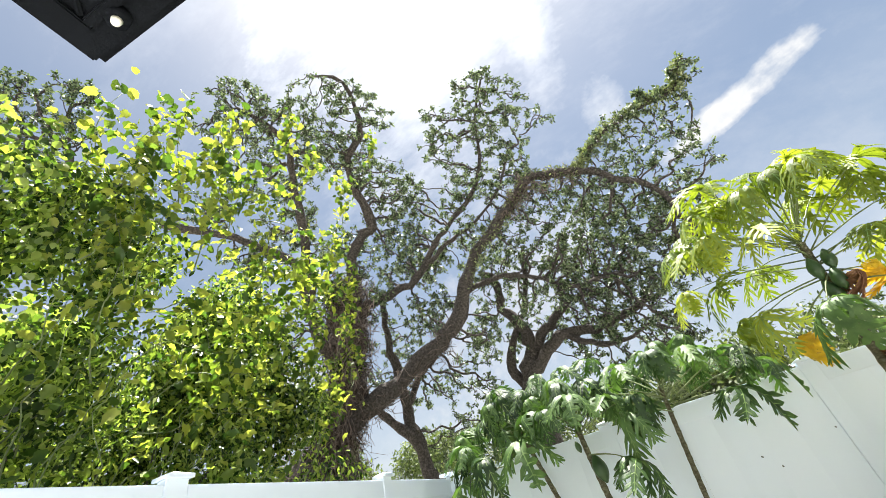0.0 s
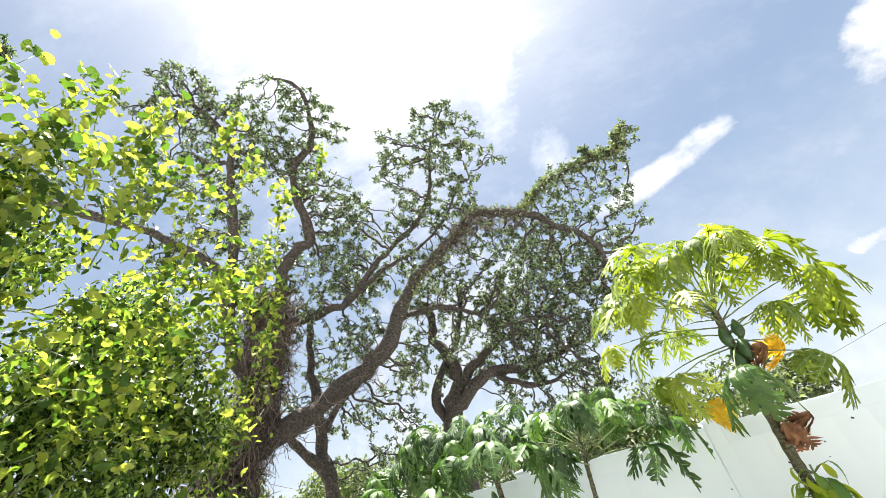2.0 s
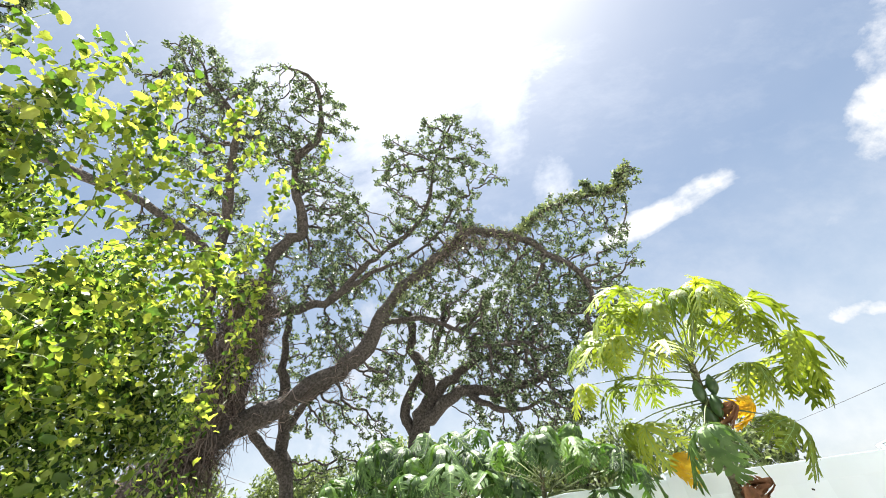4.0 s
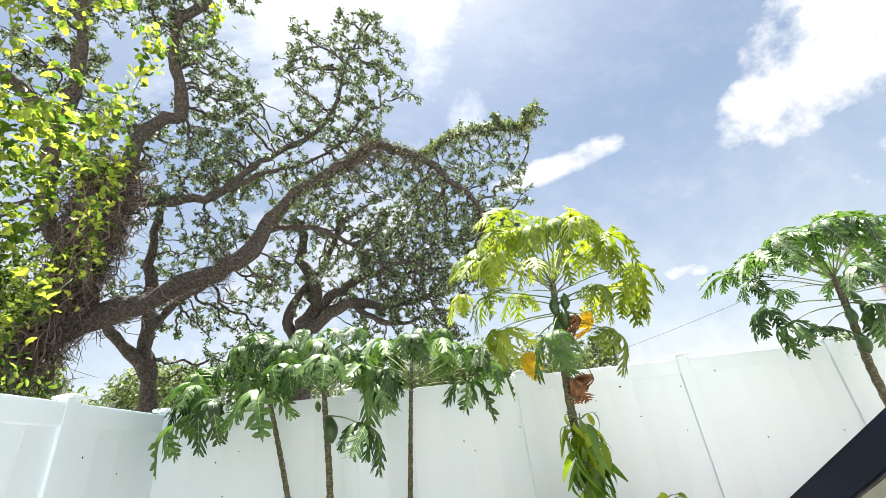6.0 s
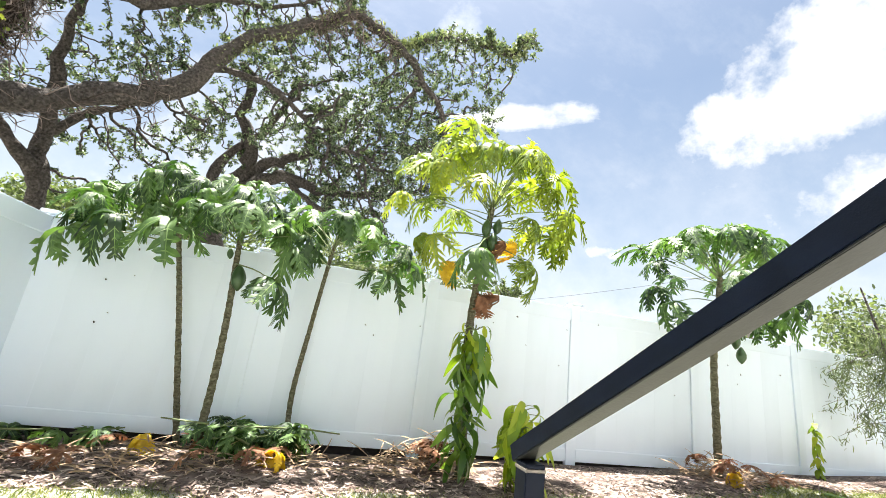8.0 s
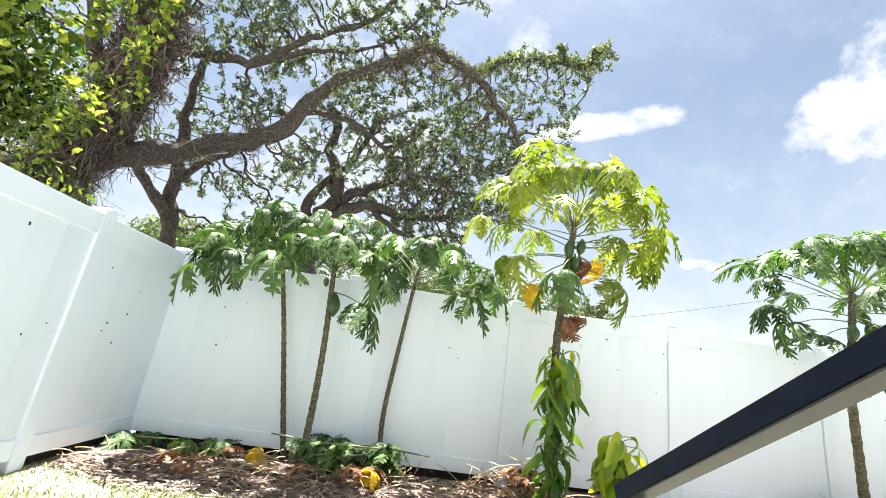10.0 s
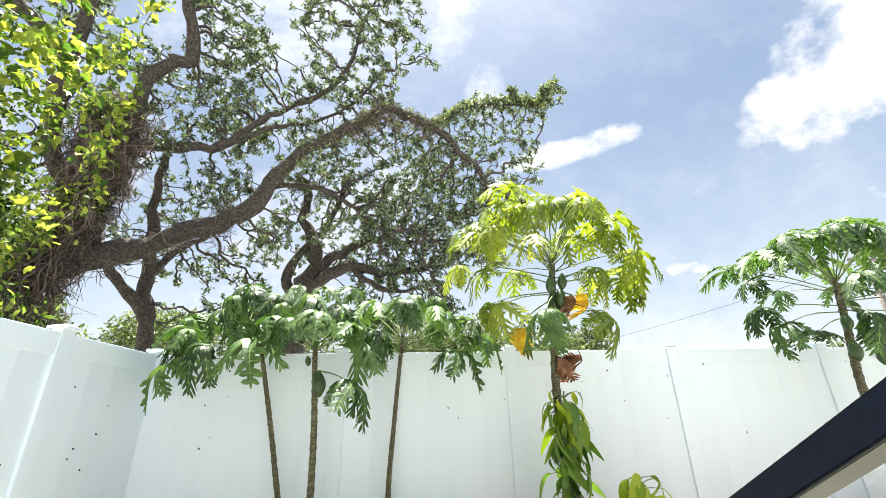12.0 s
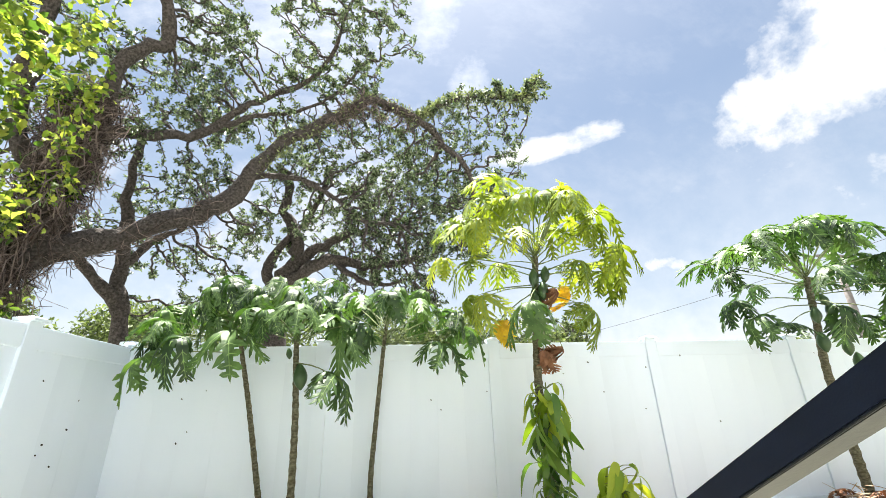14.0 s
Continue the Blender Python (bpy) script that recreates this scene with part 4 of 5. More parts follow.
papaya((-1.25, 3.73, 0.02), [(-1.25, 3.73, 0.0), (-1.24, 3.74, 0.5), (-1.26, 3.75, 1.1), (-1.30, 3.75, 1.6), (-1.32, 3.75, 1.92)],
       [(-0.25, -0.2, 0.22), (0.0, -0.25, 0.28), (0.2, -0.15, 0.22), (0.28, 0.05, 0.12), (-0.4, 0.05, 0.15), (0.36, -0.3, -0.40, "green", 24, 1.3), (-0.12, -0.4, 0.06), (0.1, -0.42, 0.1), (-0.2, 0.2, 0.3), (0.1, 0.2, 0.3), (0.3, -0.2, 0.05), (-0.3, -0.25, 0.1), (0.05, -0.1, 0.38), (-0.1, 0.1, 0.36)],
       "green", "slim papaya with drooping dark green leaves and fruit", 62, 0.038, 0.025, [(0.06, -0.03, -0.32, 0.16), (-0.05, -0.03, -0.18, 0.07)], 1.12, 1.18, 6, 0.65)
papaya((-0.56, 4.05, 0.02), [(-0.56, 4.05, 0.0), (-0.60, 4.04, 0.5), (-0.56, 4.02, 1.1), (-0.51, 4.0, 1.7), (-0.48, 3.98, 2.0)],
       [(-0.38, -0.1, 0.1), (-0.2, -0.3, 0.15), (0.0, -0.3, 0.18), (0.25, -0.2, 0.15), (-0.25, -0.42, -0.16, "green", 24, 1.3), (0.4, -0.25, -0.2, "green", 24, 1.3), (0.12, 0.05, 0.22), (-0.1, 0.2, 0.2), (0.6, -0.05, -0.05, "green", 24, 1.3), (-0.3, 0.1, 0.2), (0.3, 0.1, 0.18), (0.1, -0.15, 0.26), (0.45, -0.1, 0.08)],
       "green", "thin leaning papaya with drooping dark green leaves", 63, 0.030, 0.020, (), 1.06, 1.30, 7, 0.45)
papaya((1.01, 3.6, 0.02), [(1.01, 3.6, 0.0), (0.97, 3.58, 0.6), (0.93, 3.55, 1.3), (0.97, 3.52, 2.0), (1.025, 3.5, 2.59)],
       [(-0.70, -0.1, 0.24), (-0.52, 0.25, 0.47), (-0.35, -0.3, 0.5), (-0.12, 0.2, 0.60), (0.2, -0.2, 0.50), (0.42, 0.2, 0.42), (-0.72, 0.2, 0.04), (-0.5, -0.35, 0.15), (-0.22, -0.45, 0.30), (0.12, -0.45, 0.34), (0.64, -0.1, 0.06, "lime", 30, 1.25), (0.50, 0.3, -0.06, "lime", 40), (0.66, 0.1, -0.04, "lime", 34, 1.2), (0.2, -0.3, -0.14), (0.32, -0.15, -0.46, "lime", 60), (-0.55, 0.1, -0.32, "lime", 50), (-0.5, -0.25, -0.40, "lime", 58), (-0.2, -0.3, -0.45, "green", 24, 1.3), (-0.42, 0.35, 0.34), (0.3, 0.4, 0.48), (-0.48, -0.2, 0.40), (0.04, 0.0, 0.60), (-0.25, 0.1, 0.58), (-0.62, -0.25, 0.14), (0.46, -0.2, 0.30), (0.3, -0.1, 0.50), (-0.56, -0.1, -0.10), (-0.38, -0.1, -0.55, "yellow", 60), (0.24, 0.02, -0.28, "yellow", 82), (0.08, -0.12, -0.30, "dead", 85), (0.1, -0.06, -0.72, "dead", 85), (-0.06, -0.1, -0.75, "dead", 85)],
       "lime", "tall papaya with sunlit lime leaves and withered ones", 64, 0.052, 0.034, [(-0.06, -0.06, -0.15, 0.13), (0.07, -0.05, -0.12, 0.12), (-0.07, -0.02, -0.34, 0.14), (-0.08, -0.05, -0.5, 0.12), (0.02, -0.08, -0.28, 0.13)], 1.16, 1.28, 9)
papaya((4.3, 3.82, 0.08), [(4.3, 3.82, 0.05), (4.27, 3.8, 0.6), (4.24, 3.77, 1.4), (4.28, 3.72, 2.0), (4.32, 3.7, 2.45)],
       [(-0.9, 0.1, 0.15), (-0.65, -0.3, 0.3), (-0.4, 0.3, 0.38), (-0.2, -0.3, 0.42), (0.2, 0.2, 0.5), (0.35, -0.3, 0.42), (0.7, 0.2, 0.25), (0.85, -0.1, 0.15), (0.5, 0.4, 0.1), (-0.7, 0.1, -0.22), (-0.85, -0.2, -0.42), (0.6, -0.2, -0.2, "green", 24, 1.3), (0.9, 0.1, -0.32, "green", 24, 1.3), (-0.2, -0.35, -0.35, "green", 24, 1.3), (-0.45, -0.1, -0.45), (0.4, -0.35, 0.1), (0.15, -0.3, 0.3), (-0.5, 0.1, 0.35), (0.5, 0.0, 0.4), (0.0, 0.1, 0.52), (-0.75, -0.1, 0.22), (0.75, 0.0, 0.05), (0.85, -0.2, -0.12), (0.62, 0.2, -0.35), (-0.3, 0.0, 0.48), (0.35, -0.1, 0.48), (-0.6, 0.2, 0.1)],
       "wide", "papaya with a wide green crown and clustered fruit", 65, 0.052, 0.036, [(0.1, -0.05, -0.3, 0.13), (-0.1, -0.05, -0.35, 0.13), (0.02, -0.1, -0.42, 0.14), (0.14, 0.0, -0.5, 0.12), (-0.08, 0.0, -0.62, 0.15), (0.12, -0.08, -0.7, 0.13), (0.22, -0.05, -0.85, 0.14), (-0.02, -0.1, -0.22, 0.1)], 1.08, 1.25, 8)


# ---- climbing mango at the tall papaya, small mango ----
def blade_mesh(name, mat, length, width, droop):
    g = Geo()
    n = 7
    for i in range(n):
        u = i / (n - 1)
        w = width * math.sin(math.pi * min(0.97, 0.05 + u * 0.93)) ** 0.8
        x, z = length * u * (1 - 0.35 * droop * u), -droop * length * u ** 1.8
        g.v += [(x, -w, z + 0.3 * w), (x, 0, z), (x, w, z + 0.3 * w)]
    for i in range(n - 1):
        a = 3 * i
        g.f += [(a, a + 3, a + 4, a + 1), (a + 1, a + 4, a + 5, a + 2)]
    return g.mesh(name, mat)


LIMEMANGO = material("young_mango_leaf", (0.30, 0.40, 0.03), 0.35, (0.18, 0.28, 0.02), (0.45, 0.50, 0.06), 6, 0.1, 60, through_light=0.5, glow_tint=(1.3, 1.3, 0.6), random_amount=0.6, per_island=False)
YOUNG = [blade_mesh("leaf", LIMEMANGO, 0.25, 0.044, 1.0), blade_mesh("leaf", LIMEMANGO, 0.21, 0.040, 1.4)]
MANGO = [blade_mesh("leaf", MANGOLEAF, 0.23, 0.035, 1.1), blade_mesh("leaf", MANGOLEAF, 0.20, 0.033, 1.6), blade_mesh("leaf", MANGOLEAF, 0.17, 0.029, 0.8)]


def mango(base, line, count, spread, label, seed, low, blades):
    r = random.Random(seed)
    t = thing("mango_sapling", base, label, "sapling")
    pts = smooth_line(rel(line, base), 20)
    stem = Geo().tube(pts, [0.014 - 0.0004 * i for i in range(20)], 6)
    hung = []
    for i in range(count):
        k = int(low + (19 - low) * (i / count))
        az = i * 137.5 + r.uniform(-25, 25)
        p = pts[k] + Vector((math.cos(radians(az)), math.sin(radians(az)), 0)) * r.uniform(0.02, 0.13 * spread) + Vector((0, 0, r.uniform(-0.03, 0.06)))
        stem.tube([pts[k], pts[k].lerp(p, 0.5) + Vector((0, 0, 0.01)), p], [0.005, 0.004, 0.003], 4)
        hung.append((r.choice(YOUNG if i > 0.7 * count and i % 3 else blades), pose(*p, 0, 0, az) @ pose(0, 0, 0, r.uniform(-50, 50), r.uniform(-5, 70), 0) @ Matrix.Scale(r.uniform(0.55, 1.05) * spread, 4)))
    part("stem", stem, PETIOLE, t)
    for mesh, m in hung:
        part("leaf", mesh, None, t, m=m)


mango((0.93, 3.42, 0.0), [(0.93, 3.42, 0.0), (0.90, 3.42, 0.5), (0.92, 3.42, 1.0), (0.95, 3.42, 1.36)], 130, 1.1, "glossy green sapling growing up a papaya trunk", 71, 3, MANGO)
mango((1.42, 3.2, 0.0), [(1.42, 3.2, 0.0), (1.40, 3.2, 0.38), (1.38, 3.2, 0.72)], 84, 1.15, "small mango sapling with bright lime leaves", 72, 2, YOUNG)


# ---- dark metal frame and roof corner close to the camera ----
def beam_box(a, b, w, h):
    """A square tube from a to b with softened edges, its sides upright."""
    a, b = Vector(a), Vector(b)
    d = (b - a).normalized()
    side = d.cross(Vector((0, 0, 1))).normalized()
    up = side.cross(d)
    n = (b - a).length
    g = Geo().box((0, -w / 2, -h / 2), (n, w / 2, h / 2), 0.003)
    m = Matrix((d, -side, up)).transposed()
    g.v = [tuple(a + m @ Vector(v)) for v in g.v]
    return g


def build_frame():
    base = (0.13, 0.70, 0.0)
    f = thing("metal_frame", base, "dark navy powder-coated square tube frame of garden furniture", "metal frame")
    part("sloping_rail", beam_box((0.0801, 0.2747, 0.7575), (0.116, -1.30, 1.6236), 0.062, 0.051), NAVY, f, "dark navy sloping rail", smooth=False)
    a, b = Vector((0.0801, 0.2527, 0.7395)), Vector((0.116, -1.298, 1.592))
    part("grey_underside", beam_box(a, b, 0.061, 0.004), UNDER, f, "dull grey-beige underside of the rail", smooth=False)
    part("post", Geo().box((0.0505, 0.1727, 0.0), (0.1145, 0.2387, 0.7505), 0.003), NAVY, f, smooth=False)
    part("worn_collar", Geo().box((0.0485, 0.1707, 0.7275), (0.1165, 0.2407, 0.7395), 0.002), TAPE, f, "scuffed grey band at the joint", smooth=False)
    part("rear_post", Geo().box((0.112, -1.330, 0.0), (0.168, -1.274, 1.60), 0.003), NAVY, f, smooth=False)


build_frame()


def build_roof_corner():
    base = (-1.173, -0.385, 0.0)
    c = thing("canopy", base, "dark grey plastic canopy corner with raised ribs overhead", "canopy")
    turn = pose(0, 0, 2.175, 0, 0, 4)
    g = Geo().box((0, -2.2, 0), (2.4, 0.0, 0.05), 0.014)
    part("panel", g, PLASTIC, c, smooth=False, m=turn)
    ribs = Geo()
    ribs.box((0.055, -0.9, -0.012), (0.075, -0.055, 0.004), 0.003)
    ribs.box((0.075, -0.075, -0.012), (0.9, -0.055, 0.004), 0.003)
    for a, b in (((0.08, -0.08, -0.004), (0.5, -0.5, -0.004)), ((0.08, -0.16, -0.004), (0.3, -0.5, -0.004)), ((0.16, -0.08, -0.004), (0.5, -0.3, -0.004))):
        ribs.tube([a, b], 0.006, 6)
    part("ribs", ribs, PLASTIC, c, smooth=False, m=turn)
    part("knob", Geo().tube([(0.13, -0.045, 0.0), (0.13, -0.045, -0.02)], [0.022, 0.02], 12), PLASTIC, c, m=turn)
    part("pale_clip", Geo().tube([(0.13, -0.045, -0.02), (0.13, -0.045, -0.03)], [0.010, 0.008], 10), PALE, c, "pale plastic clip", m=turn)
    for x, y in ((0.06, -2.14), (2.34, -2.14)):
        part("post", Geo().box((x - 0.02, y - 0.02, -2.2), (x + 0.02, y + 0.02, 0.0), 0.003), PLASTIC, c, smooth=False, m=turn)


build_roof_corner()


# ---- beyond the fence ----
def build_beyond():
    base = (-6.0, 15.0, 0.0)
    r = random.Random(31)
    hedge = thing("hedge", base, "far line of pale green bushes behind the fence", "hedge")
    balls = [(-16 + 1.05 * k + r.uniform(-0.4, 0.4), 14.6 + r.uniform(-1.2, 1.2) - 0.05 * abs(k - 10), (1.4, 3.2, 4.0)[q] + r.uniform(-0.4, 0.4) - 0.06 * max(0, k - 9), 1.0, 1.0, 0.8) for k in range(21) for q in (0, 1, 2)]
    leaf_cloud("foliage", hedge, base, balls, 36, 0.15, BACKLEAF, LEAF)
    stems = Geo()
    for k in range(24):
        a = Vector((r.uniform(-10, 10), r.uniform(-1, 1), 0))
        stems.tube(wiggle(a, a + Vector((r.uniform(-.6, .6), 0, r.uniform(1.5, 3.2))), 6, 0.15, r), [0.05, 0.045, 0.04, 0.03, 0.02, 0.01], 5)
    part("stem_growth", stems, BARK, hedge, kind="stuff")
    for x, y, top, wide, lab in ((1.2, 15.0, 4.3, 1.6, "grey-green tree crown showing over the fence"), (6.0, 14.0, 4.2, 0.55, "slim upright green tree behind the fence"), (13.5, 11.5, 3.0, 1.6, "low rounded tree beyond the fence"), (-11.5, 11.0, 4.6, 2.0, "grey-green tree crown behind the oak")):
        t = Tree("tree", (x, y, 0.0), lab, int(x * 10 + 300), BACKLEAF, 0.12, 0.2)
        t.limb("trunk", [(x, y, -0.1), (x + 0.1, y, top * 0.4), (x, y, top * 0.75)], 0.10, 0.04, 12)
        for k in range(7):
            a = k * 2.4
            t.clump(x + 0.6 * wide * math.cos(a), y + 0.5 * wide * math.sin(a), top - 0.55 - 0.22 * k % 1.3, 0.45 + 0.18 * wide, 1.0)
        t.finish()
    house = thing("house", (2.0, 16.5, 0.0), "low neighbouring house with a grey shingle roof", "house")
    part("wall", Geo().box((-1.9, -1.5, 0), (1.9, 1.5, 2.6)), WALLPAINT, house, smooth=False)
    roof = Geo().add([(-2.2, -1.9, 2.6), (2.2, -1.9, 2.6), (2.2, 1.9, 2.6), (-2.2, 1.9, 2.6), (-2.2, 0, 3.45), (2.2, 0, 3.45), (-2.2, -1.9, 2.5), (2.2, -1.9, 2.5), (2.2, 1.9, 2.5), (-2.2, 1.9, 2.5)],
                     [(0, 1, 5, 4), (2, 3, 4, 5), (0, 4, 3), (1, 2, 5), (0, 6, 7, 1), (2, 8, 9, 3), (1, 7, 8, 2), (3, 9, 6, 0), (6, 9, 8, 7)])
    part("roof", roof, ROOF, house, smooth=False)
    pole = thing("utility_pole", (20.8, 16.0, 0.0), "weathered grey wooden utility pole", "utility pole")
    part("shaft", Geo().tube([(0, 0, 0), (0, 0, 4), (0.02, 0, 8.2)], [0.16, 0.145, 0.12], 10), POLE, pole)
    part("crossarm", Geo().box((-0.9, -0.06, 7.4), (0.9, 0.06, 7.52), 0.01), POLE, pole, smooth=False)
    a, b = Vector((8.5, 25.0, 4.6)), Vector((13.6, 6.4, 5.3))
    line = [a.lerp(b, i / 14) - Vector((0, 0, 0.25 * math.sin(math.pi * i / 14))) for i in range(15)]
    wire = Geo().tube(line, 0.007, 5)
    tagged(part("overhead_wire", wire, WIRE), "thin black overhead wire across the sky", "wire")
    far = thing("utility_pole", (13.6, 6.4, 0.0), "weathered grey wooden utility pole", "utility pole")
    part("shaft", Geo().tube([(0, 0, 0), (0, 0, 5.6)], [0.13, 0.11], 10), POLE, far)
    near = thing("utility_pole", (8.5, 25.0, 0.0), "weathered grey wooden utility pole", "utility pole")
    part("shaft", Geo().tube([(0, 0, 0), (0, 0, 4.9)], [0.10, 0.08], 10), POLE, near)


build_beyond()


# ---- right end of the yard ----
def build_right_end():
    base = (7.1, 3.55, 0.1)
    r = random.Random(41)
    t = thing("feathery_tree", base, "feathery grey-green young tree beside the fence", "tree")
    part("trunk", Geo().tube([(0, 0, -0.1), (0.05, 0, 1.0), (-0.15, 0, 2.0), (-0.4, 0, 2.6)], [0.035, 0.03, 0.02, 0.01], 7), BARK, t)
    pts, axes_dir = [], []
    twig = Geo()
    for k in range(60):
        a = Vector((r.gauss(-0.1, 0.22), r.gauss(0, 0.22), r.uniform(0.8, 2.4)))
        e = a + Vector((r.gauss(0, 0.3), r.gauss(0, 0.3), r.uniform(-0.5, 0.1)))
        twig.tube([a, a.lerp(e, 0.5) + Vector((0, 0, 0.06)), e], [0.005, 0.004, 0.002], 4)
        for _ in range(70):
            pts.append(a.lerp(e, r.random()) + Vector((r.gauss(0, .05), r.gauss(0, .05), r.gauss(0, .05))))
    part("twig_growth", twig, BARK, t, kind="stuff")
    thin = ([(p[0], p[1] * 0.25, p[2]) for p in LEAF[0]], LEAF[1])
    me = scatter_mesh("foliage", thin, np.array([p[:] for p in pts]), random_axes(len(pts), 1.2, 0.3), rng.uniform(0.05, 0.12, len(pts)), BACKLEAF)
    part("foliage", me, BACKLEAF, t, kind="stuff")
    base = (9.0, 4.9, 0.0)
    b = thing("shrub", base, "pale green shrub beyond the fence", "shrub")
    part("stem_growth", Geo().tube([(0, 0, 0), (0, 0, 1.4), (0.1, 0, 2.4)], [0.06, 0.05, 0.02], 6), BARK, b)
    leaf_cloud("foliage", b, base, [(9.0, 4.9, 2.6, 0.7, 0.6, 0.6), (9.5, 4.9, 2.2, 0.6, 0.6, 0.6), (8.5, 4.9, 2.3, 0.5, 0.4, 0.4)], 90, 0.11, BACKLEAF, LEAF)
    w = thing("weed", (6.14, 3.95, 0.1), "slender yellow-green weed at the foot of the fence", "weed")
    part("stem", Geo().tube([(0, 0, 0), (0.01, 0, 0.4), (-0.02, 0, 0.82)], [0.008, 0.006, 0.003], 5), PETIOLE, w)
    for k in range(34):
        a = k * 137.5
        z = 0.04 + 0.66 * (k / 34) ** 1.1
        part("leaf", YOUNG[1], None, w, m=pose(0, 0, z, 0, 0, a) @ pose(0, 0, 0, 0, r.uniform(-45, 15), 0) @ Matrix.Diagonal((0.42, 0.8, 0.42, 1)))
    w = thing("weed", (5.2, 3.2, 0.07), "low bright green weed in the grass", "weed")
    for k in range(12):
        part("leaf", MANGO[1], None, w, m=pose(0, 0, 0.02, 0, 0, k * 137.5) @ pose(0, 0, 0, 0, r.uniform(-60, -20), 0) @ Matrix.Diagonal((0.8, 1.5, 0.8, 1)))


build_right_end()


# ---- litter on the bed ----
def frond_mesh(name, mat, seed, length, width, arch):
    r = random.Random(seed)
    g = Geo()
    n = 6
    for i in range(n):
        u = i / (n - 1)
        w = width * (1 - 0.6 * abs(2 * u - 1))
        y = 0.12 * length * math.sin(2.2 * u + seed)
        z = arch * length * math.sin(math.pi * u)
        g.v += [(length * u, y - w, z), (length * u, y, z + w * 0.8), (length * u, y + w, z)]
    for i in range(n - 1):
        a = 3 * i
        g.f += [(a, a + 3, a + 4, a + 1), (a + 1, a + 4, a + 5, a + 2)]
    return g.mesh(name, mat)


FRONDS = [frond_mesh("dry_frond", STRAW, k, 0.11 + 0.04 * k, 0.005 + 0.002 * (k % 3), 0.03 + 0.02 * (k % 4)) for k in range(6)]
DRYLEAF = [papaya_leaf_mesh("dry_leaf", PAPDEAD, 55, 60, 0.22, 7), papaya_leaf_mesh("dry_leaf", PAPDEAD, 56, 40, 0.2, 7)]


def frond_pile(x, y, wide, high, count, seed, label):
    r = random.Random(seed)
    z0 = ground_height(x, y) + 0.03
    t = thing("dry_frond_pile", (x, y, z0), label, "leaf litter", "litter piles on the bed")
    for k in range(count):
        a = r.uniform(0, 360)
        q = r.random() ** 0.6 * wide
        h = high * max(0.0, 1 - q / wide) * r.random()
        part("dry_frond", r.choice(FRONDS), None, t, m=pose(q * math.cos(radians(a)) * 1.3, q * math.sin(radians(a)) * 0.8, h + 0.01, r.uniform(-20, 20), r.uniform(-25, 15), r.uniform(0, 360)))
    for k in range(max(1, count // 30)):
        a, q = r.uniform(0, 6.28), r.random() * wide
        part("dry_leaf", r.choice(DRYLEAF), None, t, m=pose(q * math.cos(a) * 1.3, q * math.sin(a) * 0.8, 0.05 + high * 0.5, r.uniform(-30, 30), r.uniform(-20, 20), r.uniform(0, 360)))


frond_pile(0.66, 3.72, 0.46, 0.34, 210, 81, "heap of straw-brown dead fronds by the tall papaya")
frond_pile(-1.45, 3.55, 0.5, 0.12, 90, 82, "scattered dead fronds at the foot of the papayas")
frond_pile(-0.45, 3.62, 0.35, 0.14, 60, 83, "reddish dead leaves on the mulch")
frond_pile(4.15, 3.72, 0.42, 0.30, 150, 84, "heap of dry fronds round a papaya foot")
frond_pile(-2.3, 3.4, 0.6, 0.06, 60, 85, "thin scatter of dry stalks on the mulch")
frond_pile(4.75, 3.55, 0.3, 0.08, 30, 86, "thin scatter of dry stalks on the mulch")


def cut_leaves(x, y, count, seed, wide, label, high=0.2):
    r = random.Random(seed)
    t = thing("cut_leaf_pile", (x, y, ground_height(x, y) + 0.03), label, "leaf litter", "litter piles on the bed")
    for k in range(count):
        m = pose(r.uniform(-wide, wide), r.uniform(-0.16, 0.16), r.uniform(0.06, high), r.uniform(-40, 40), r.uniform(-30, 30), r.uniform(0, 360))
        part("leaf", r.choice(LEAF_SETS["wide"]), None, t, m=m @ Matrix.Scale(0.8, 4))
    for k in range(count // 2):
        a = Vector((r.uniform(-wide, wide), r.uniform(-0.2, 0.1), r.uniform(0.03, high)))
        e = a + Vector((r.uniform(-0.6, 0.6), r.uniform(-0.2, 0.2), r.uniform(-0.05, 0.1)))
        e.z = max(0.02, e.z)
        part("petiole", Geo().tube([a, a.lerp(e, 0.5), e], [0.009, 0.008, 0.006], 5), PETIOLE, t)


cut_leaves(-0.85, 3.85, 20, 91, 0.42, "heap of freshly cut green papaya leaves and stalks", 0.26)
cut_leaves(-2.05, 3.95, 3, 92, 0.2, "few wilted green leaves against the fence foot", 0.1)
cut_leaves(-2.75, 3.95, 4, 93, 0.15, "few wilted green leaves against the fence foot", 0.08)
for x, y, a in ((-0.62, 3.42, 40), (4.20, 3.52, 120), (-1.62, 3.75, 200)):
    leaf = part("fallen_leaf", LEAF_SETS["yellow"][0], None, None, m=pose(x, y, ground_height(x, y) + 0.15, 0, 10, a))
    tagged(leaf, "fallen yellow papaya leaf on dry litter", "leaf", "fallen yellow leaves")


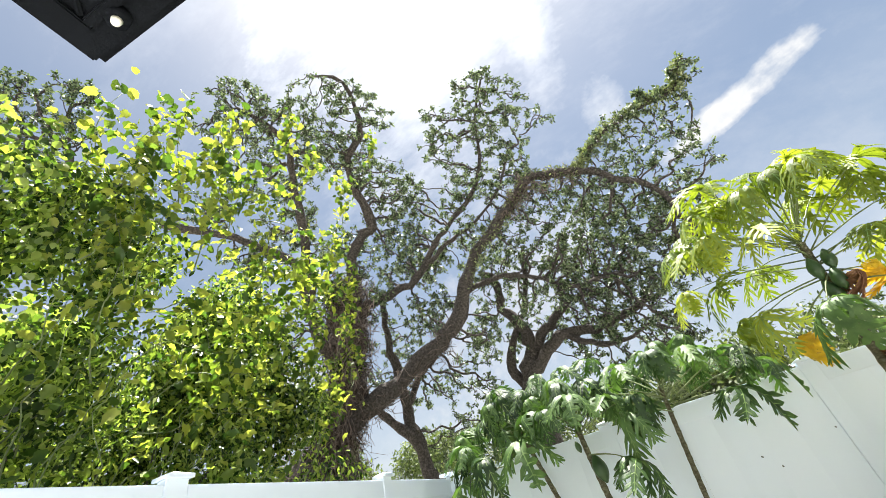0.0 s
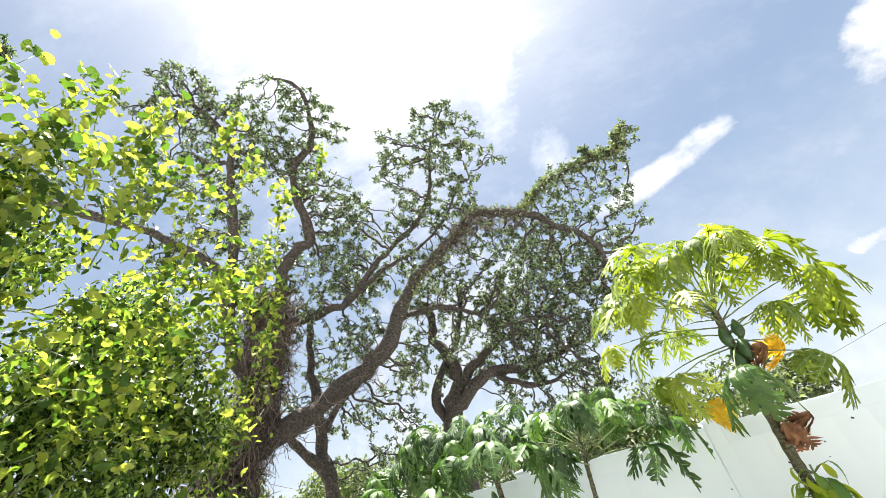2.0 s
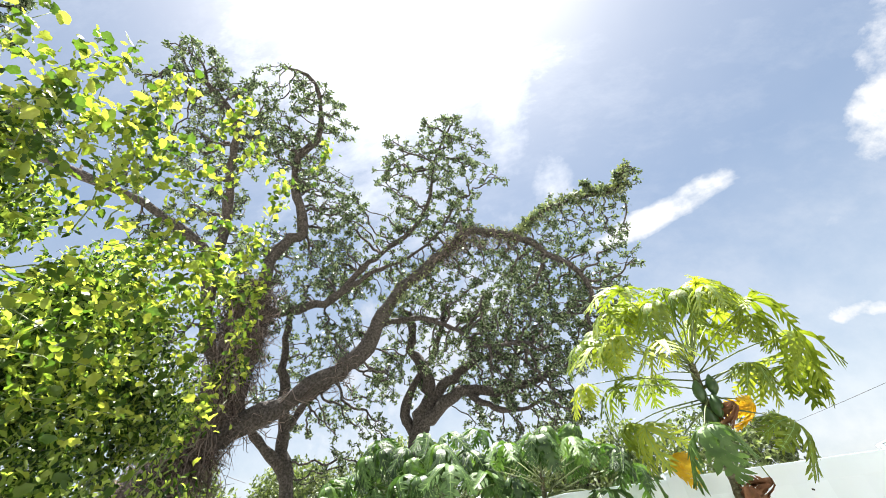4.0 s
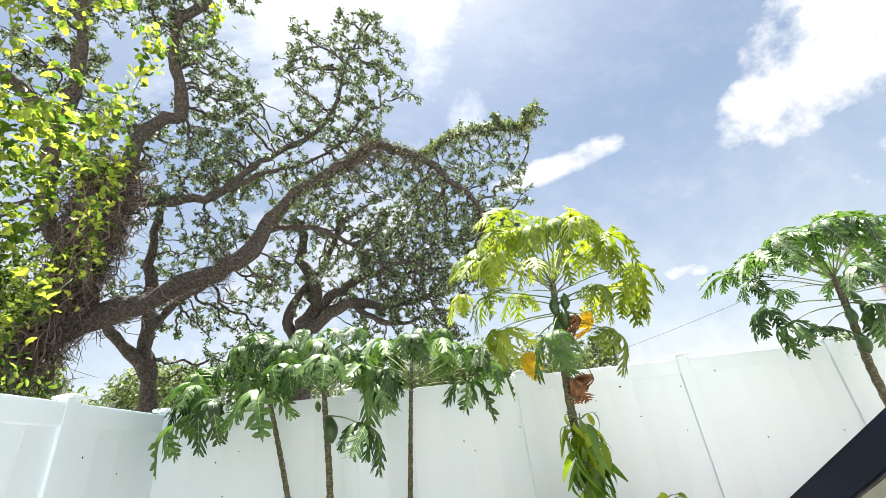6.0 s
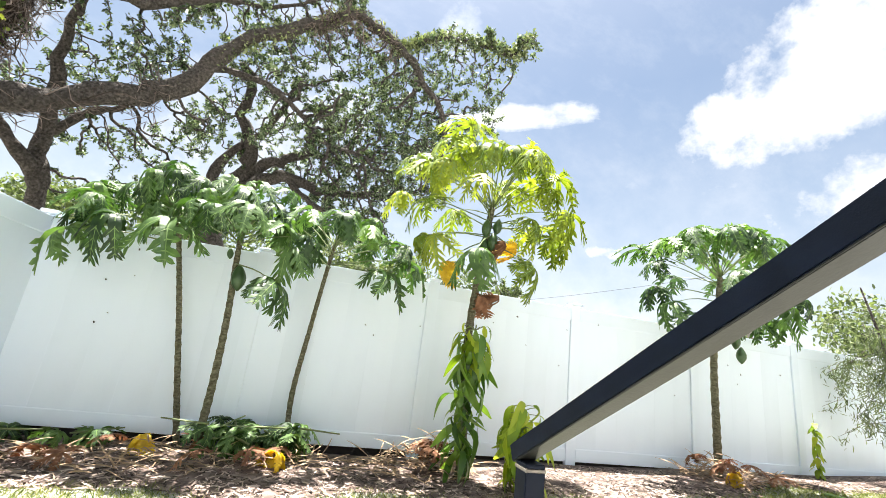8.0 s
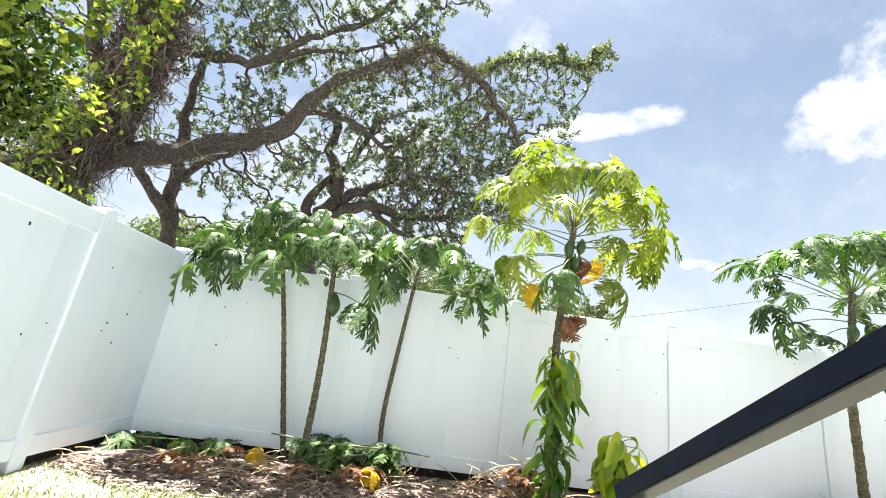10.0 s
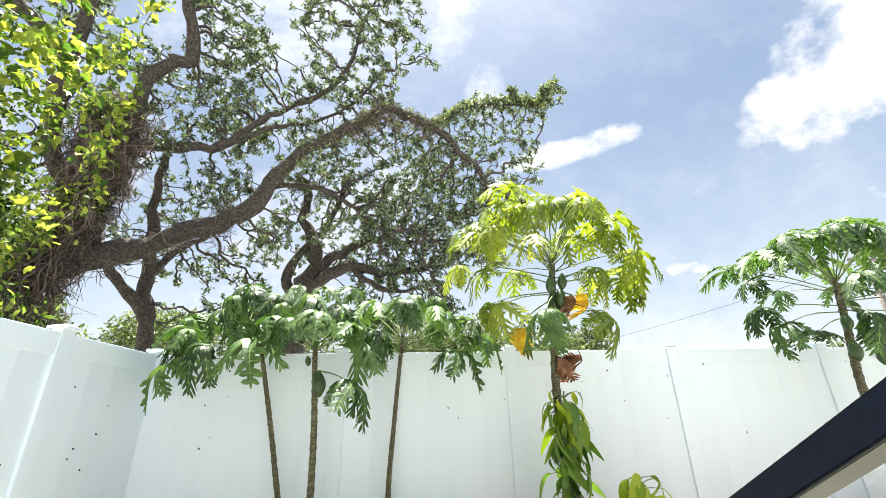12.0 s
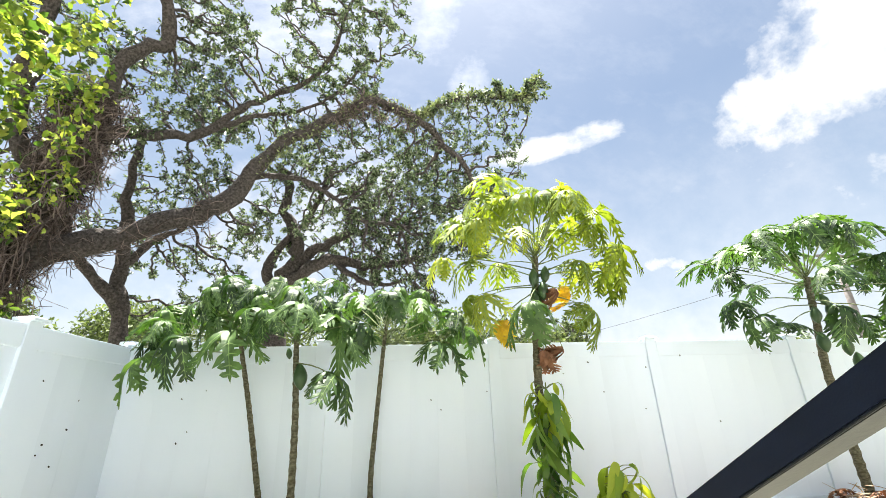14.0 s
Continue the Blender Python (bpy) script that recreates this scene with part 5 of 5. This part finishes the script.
def build_mulch_and_grass():
    n = 13000
    x = rng.uniform(-2.9, 7.5, n)
    y = rng.uniform(2.7, 4.06, n)
    bed = y > 2.9 + 0.12 * np.sin(x * 1.7) + 0.10 * np.sin(x * 4.1 + 1) + 0.12 * np.maximum(0, np.minimum(x, 6) - 1.5)
    x, y, n = x[bed], y[bed], int(bed.sum())
    z = np.array([ground_height(a, b) for a, b in zip(x, y)]) + 0.022
    chip = ([(-0.5, -0.06, 0), (0.5, -0.08, 0.02), (0.45, 0.07, 0.05), (-0.5, 0.05, 0.04), (0, 0, 0.10)], [(0, 1, 4), (1, 2, 4), (2, 3, 4), (3, 0, 4)])
    ax = random_axes(n, 0.0, 4.0)
    ax[:, 2, 0] *= 0.25
    me = scatter_mesh("wood_chip_mulch", chip, np.stack([x, y, z], 1), ax, rng.uniform(0.02, 0.10, n), CHIP)
    tagged(part("wood_chip_mulch", me, CHIP), "loose brown wood chips and twigs on the bed", "mulch", kind="stuff")
    n = 210000
    x = rng.uniform(-3.0, 8.5, n)
    y = rng.uniform(0.8, 3.85, n)
    edge = 3.0 + 0.12 * np.sin(x * 1.7) + 0.10 * np.sin(x * 4.1 + 1) + 0.12 * np.maximum(0, np.minimum(x, 6) - 1.5)
    patch = np.sin(x * 3.1 + 2 * np.sin(y * 2.3)) + np.sin(y * 4.7 + x) + rng.normal(size=n) * 0.7
    keep = (y < edge + rng.normal(size=n) * 0.07) & (patch > -1.5)
    x, y = x[keep], y[keep]
    n = len(x)
    z = np.array([ground_height(a, b) for a, b in zip(x, y)])
    blade = ([(0, -0.06, 0), (0, 0.06, 0), (0.45, 0.045, 0.06), (0.45, -0.045, 0.06), (1, 0, 0.25)], [(0, 1, 2), (0, 2, 3), (3, 2, 4)])
    d = rng.normal(size=(n, 3)) * np.array([0.6, 0.6, 0.2]) + np.array([0, 0, 0.8])
    d /= np.linalg.norm(d, axis=1)[:, None]
    u = rng.normal(size=(n, 3))
    s2 = np.cross(u, d)
    s2 /= np.linalg.norm(s2, axis=1)[:, None]
    me = scatter_mesh("grass", blade, np.stack([x, y, z], 1), np.stack([d, s2, np.cross(d, s2)], axis=2), rng.uniform(0.018, 0.05, n), GRASS)
    tagged(part("grass", me, GRASS), "patchy sunlit lawn grass", "grass", kind="stuff")


build_mulch_and_grass()


# ---- unseen house wall and slab, closing the yard behind and bouncing light ----
def build_closing():
    w = Geo().box((-3.0, -4.75, 0.0), (10.0, -4.55, 3.0))
    tagged(part("wall_house", w, WALLPAINT, smooth=False), "plain pale house wall, unseen, added to bounce light", "wall", kind="structure")
    # unseen pale slab added behind the camera; throws sunlight onto the fence
    slab = Geo().box((-2.6, -4.55, -0.06), (4.0, -0.1, 0.012), 0.01)
    tagged(part("pavement", slab, CONCRETE, smooth=False), "pale concrete patio slab, unseen, added to bounce light", "pavement", kind="structure")


build_closing()
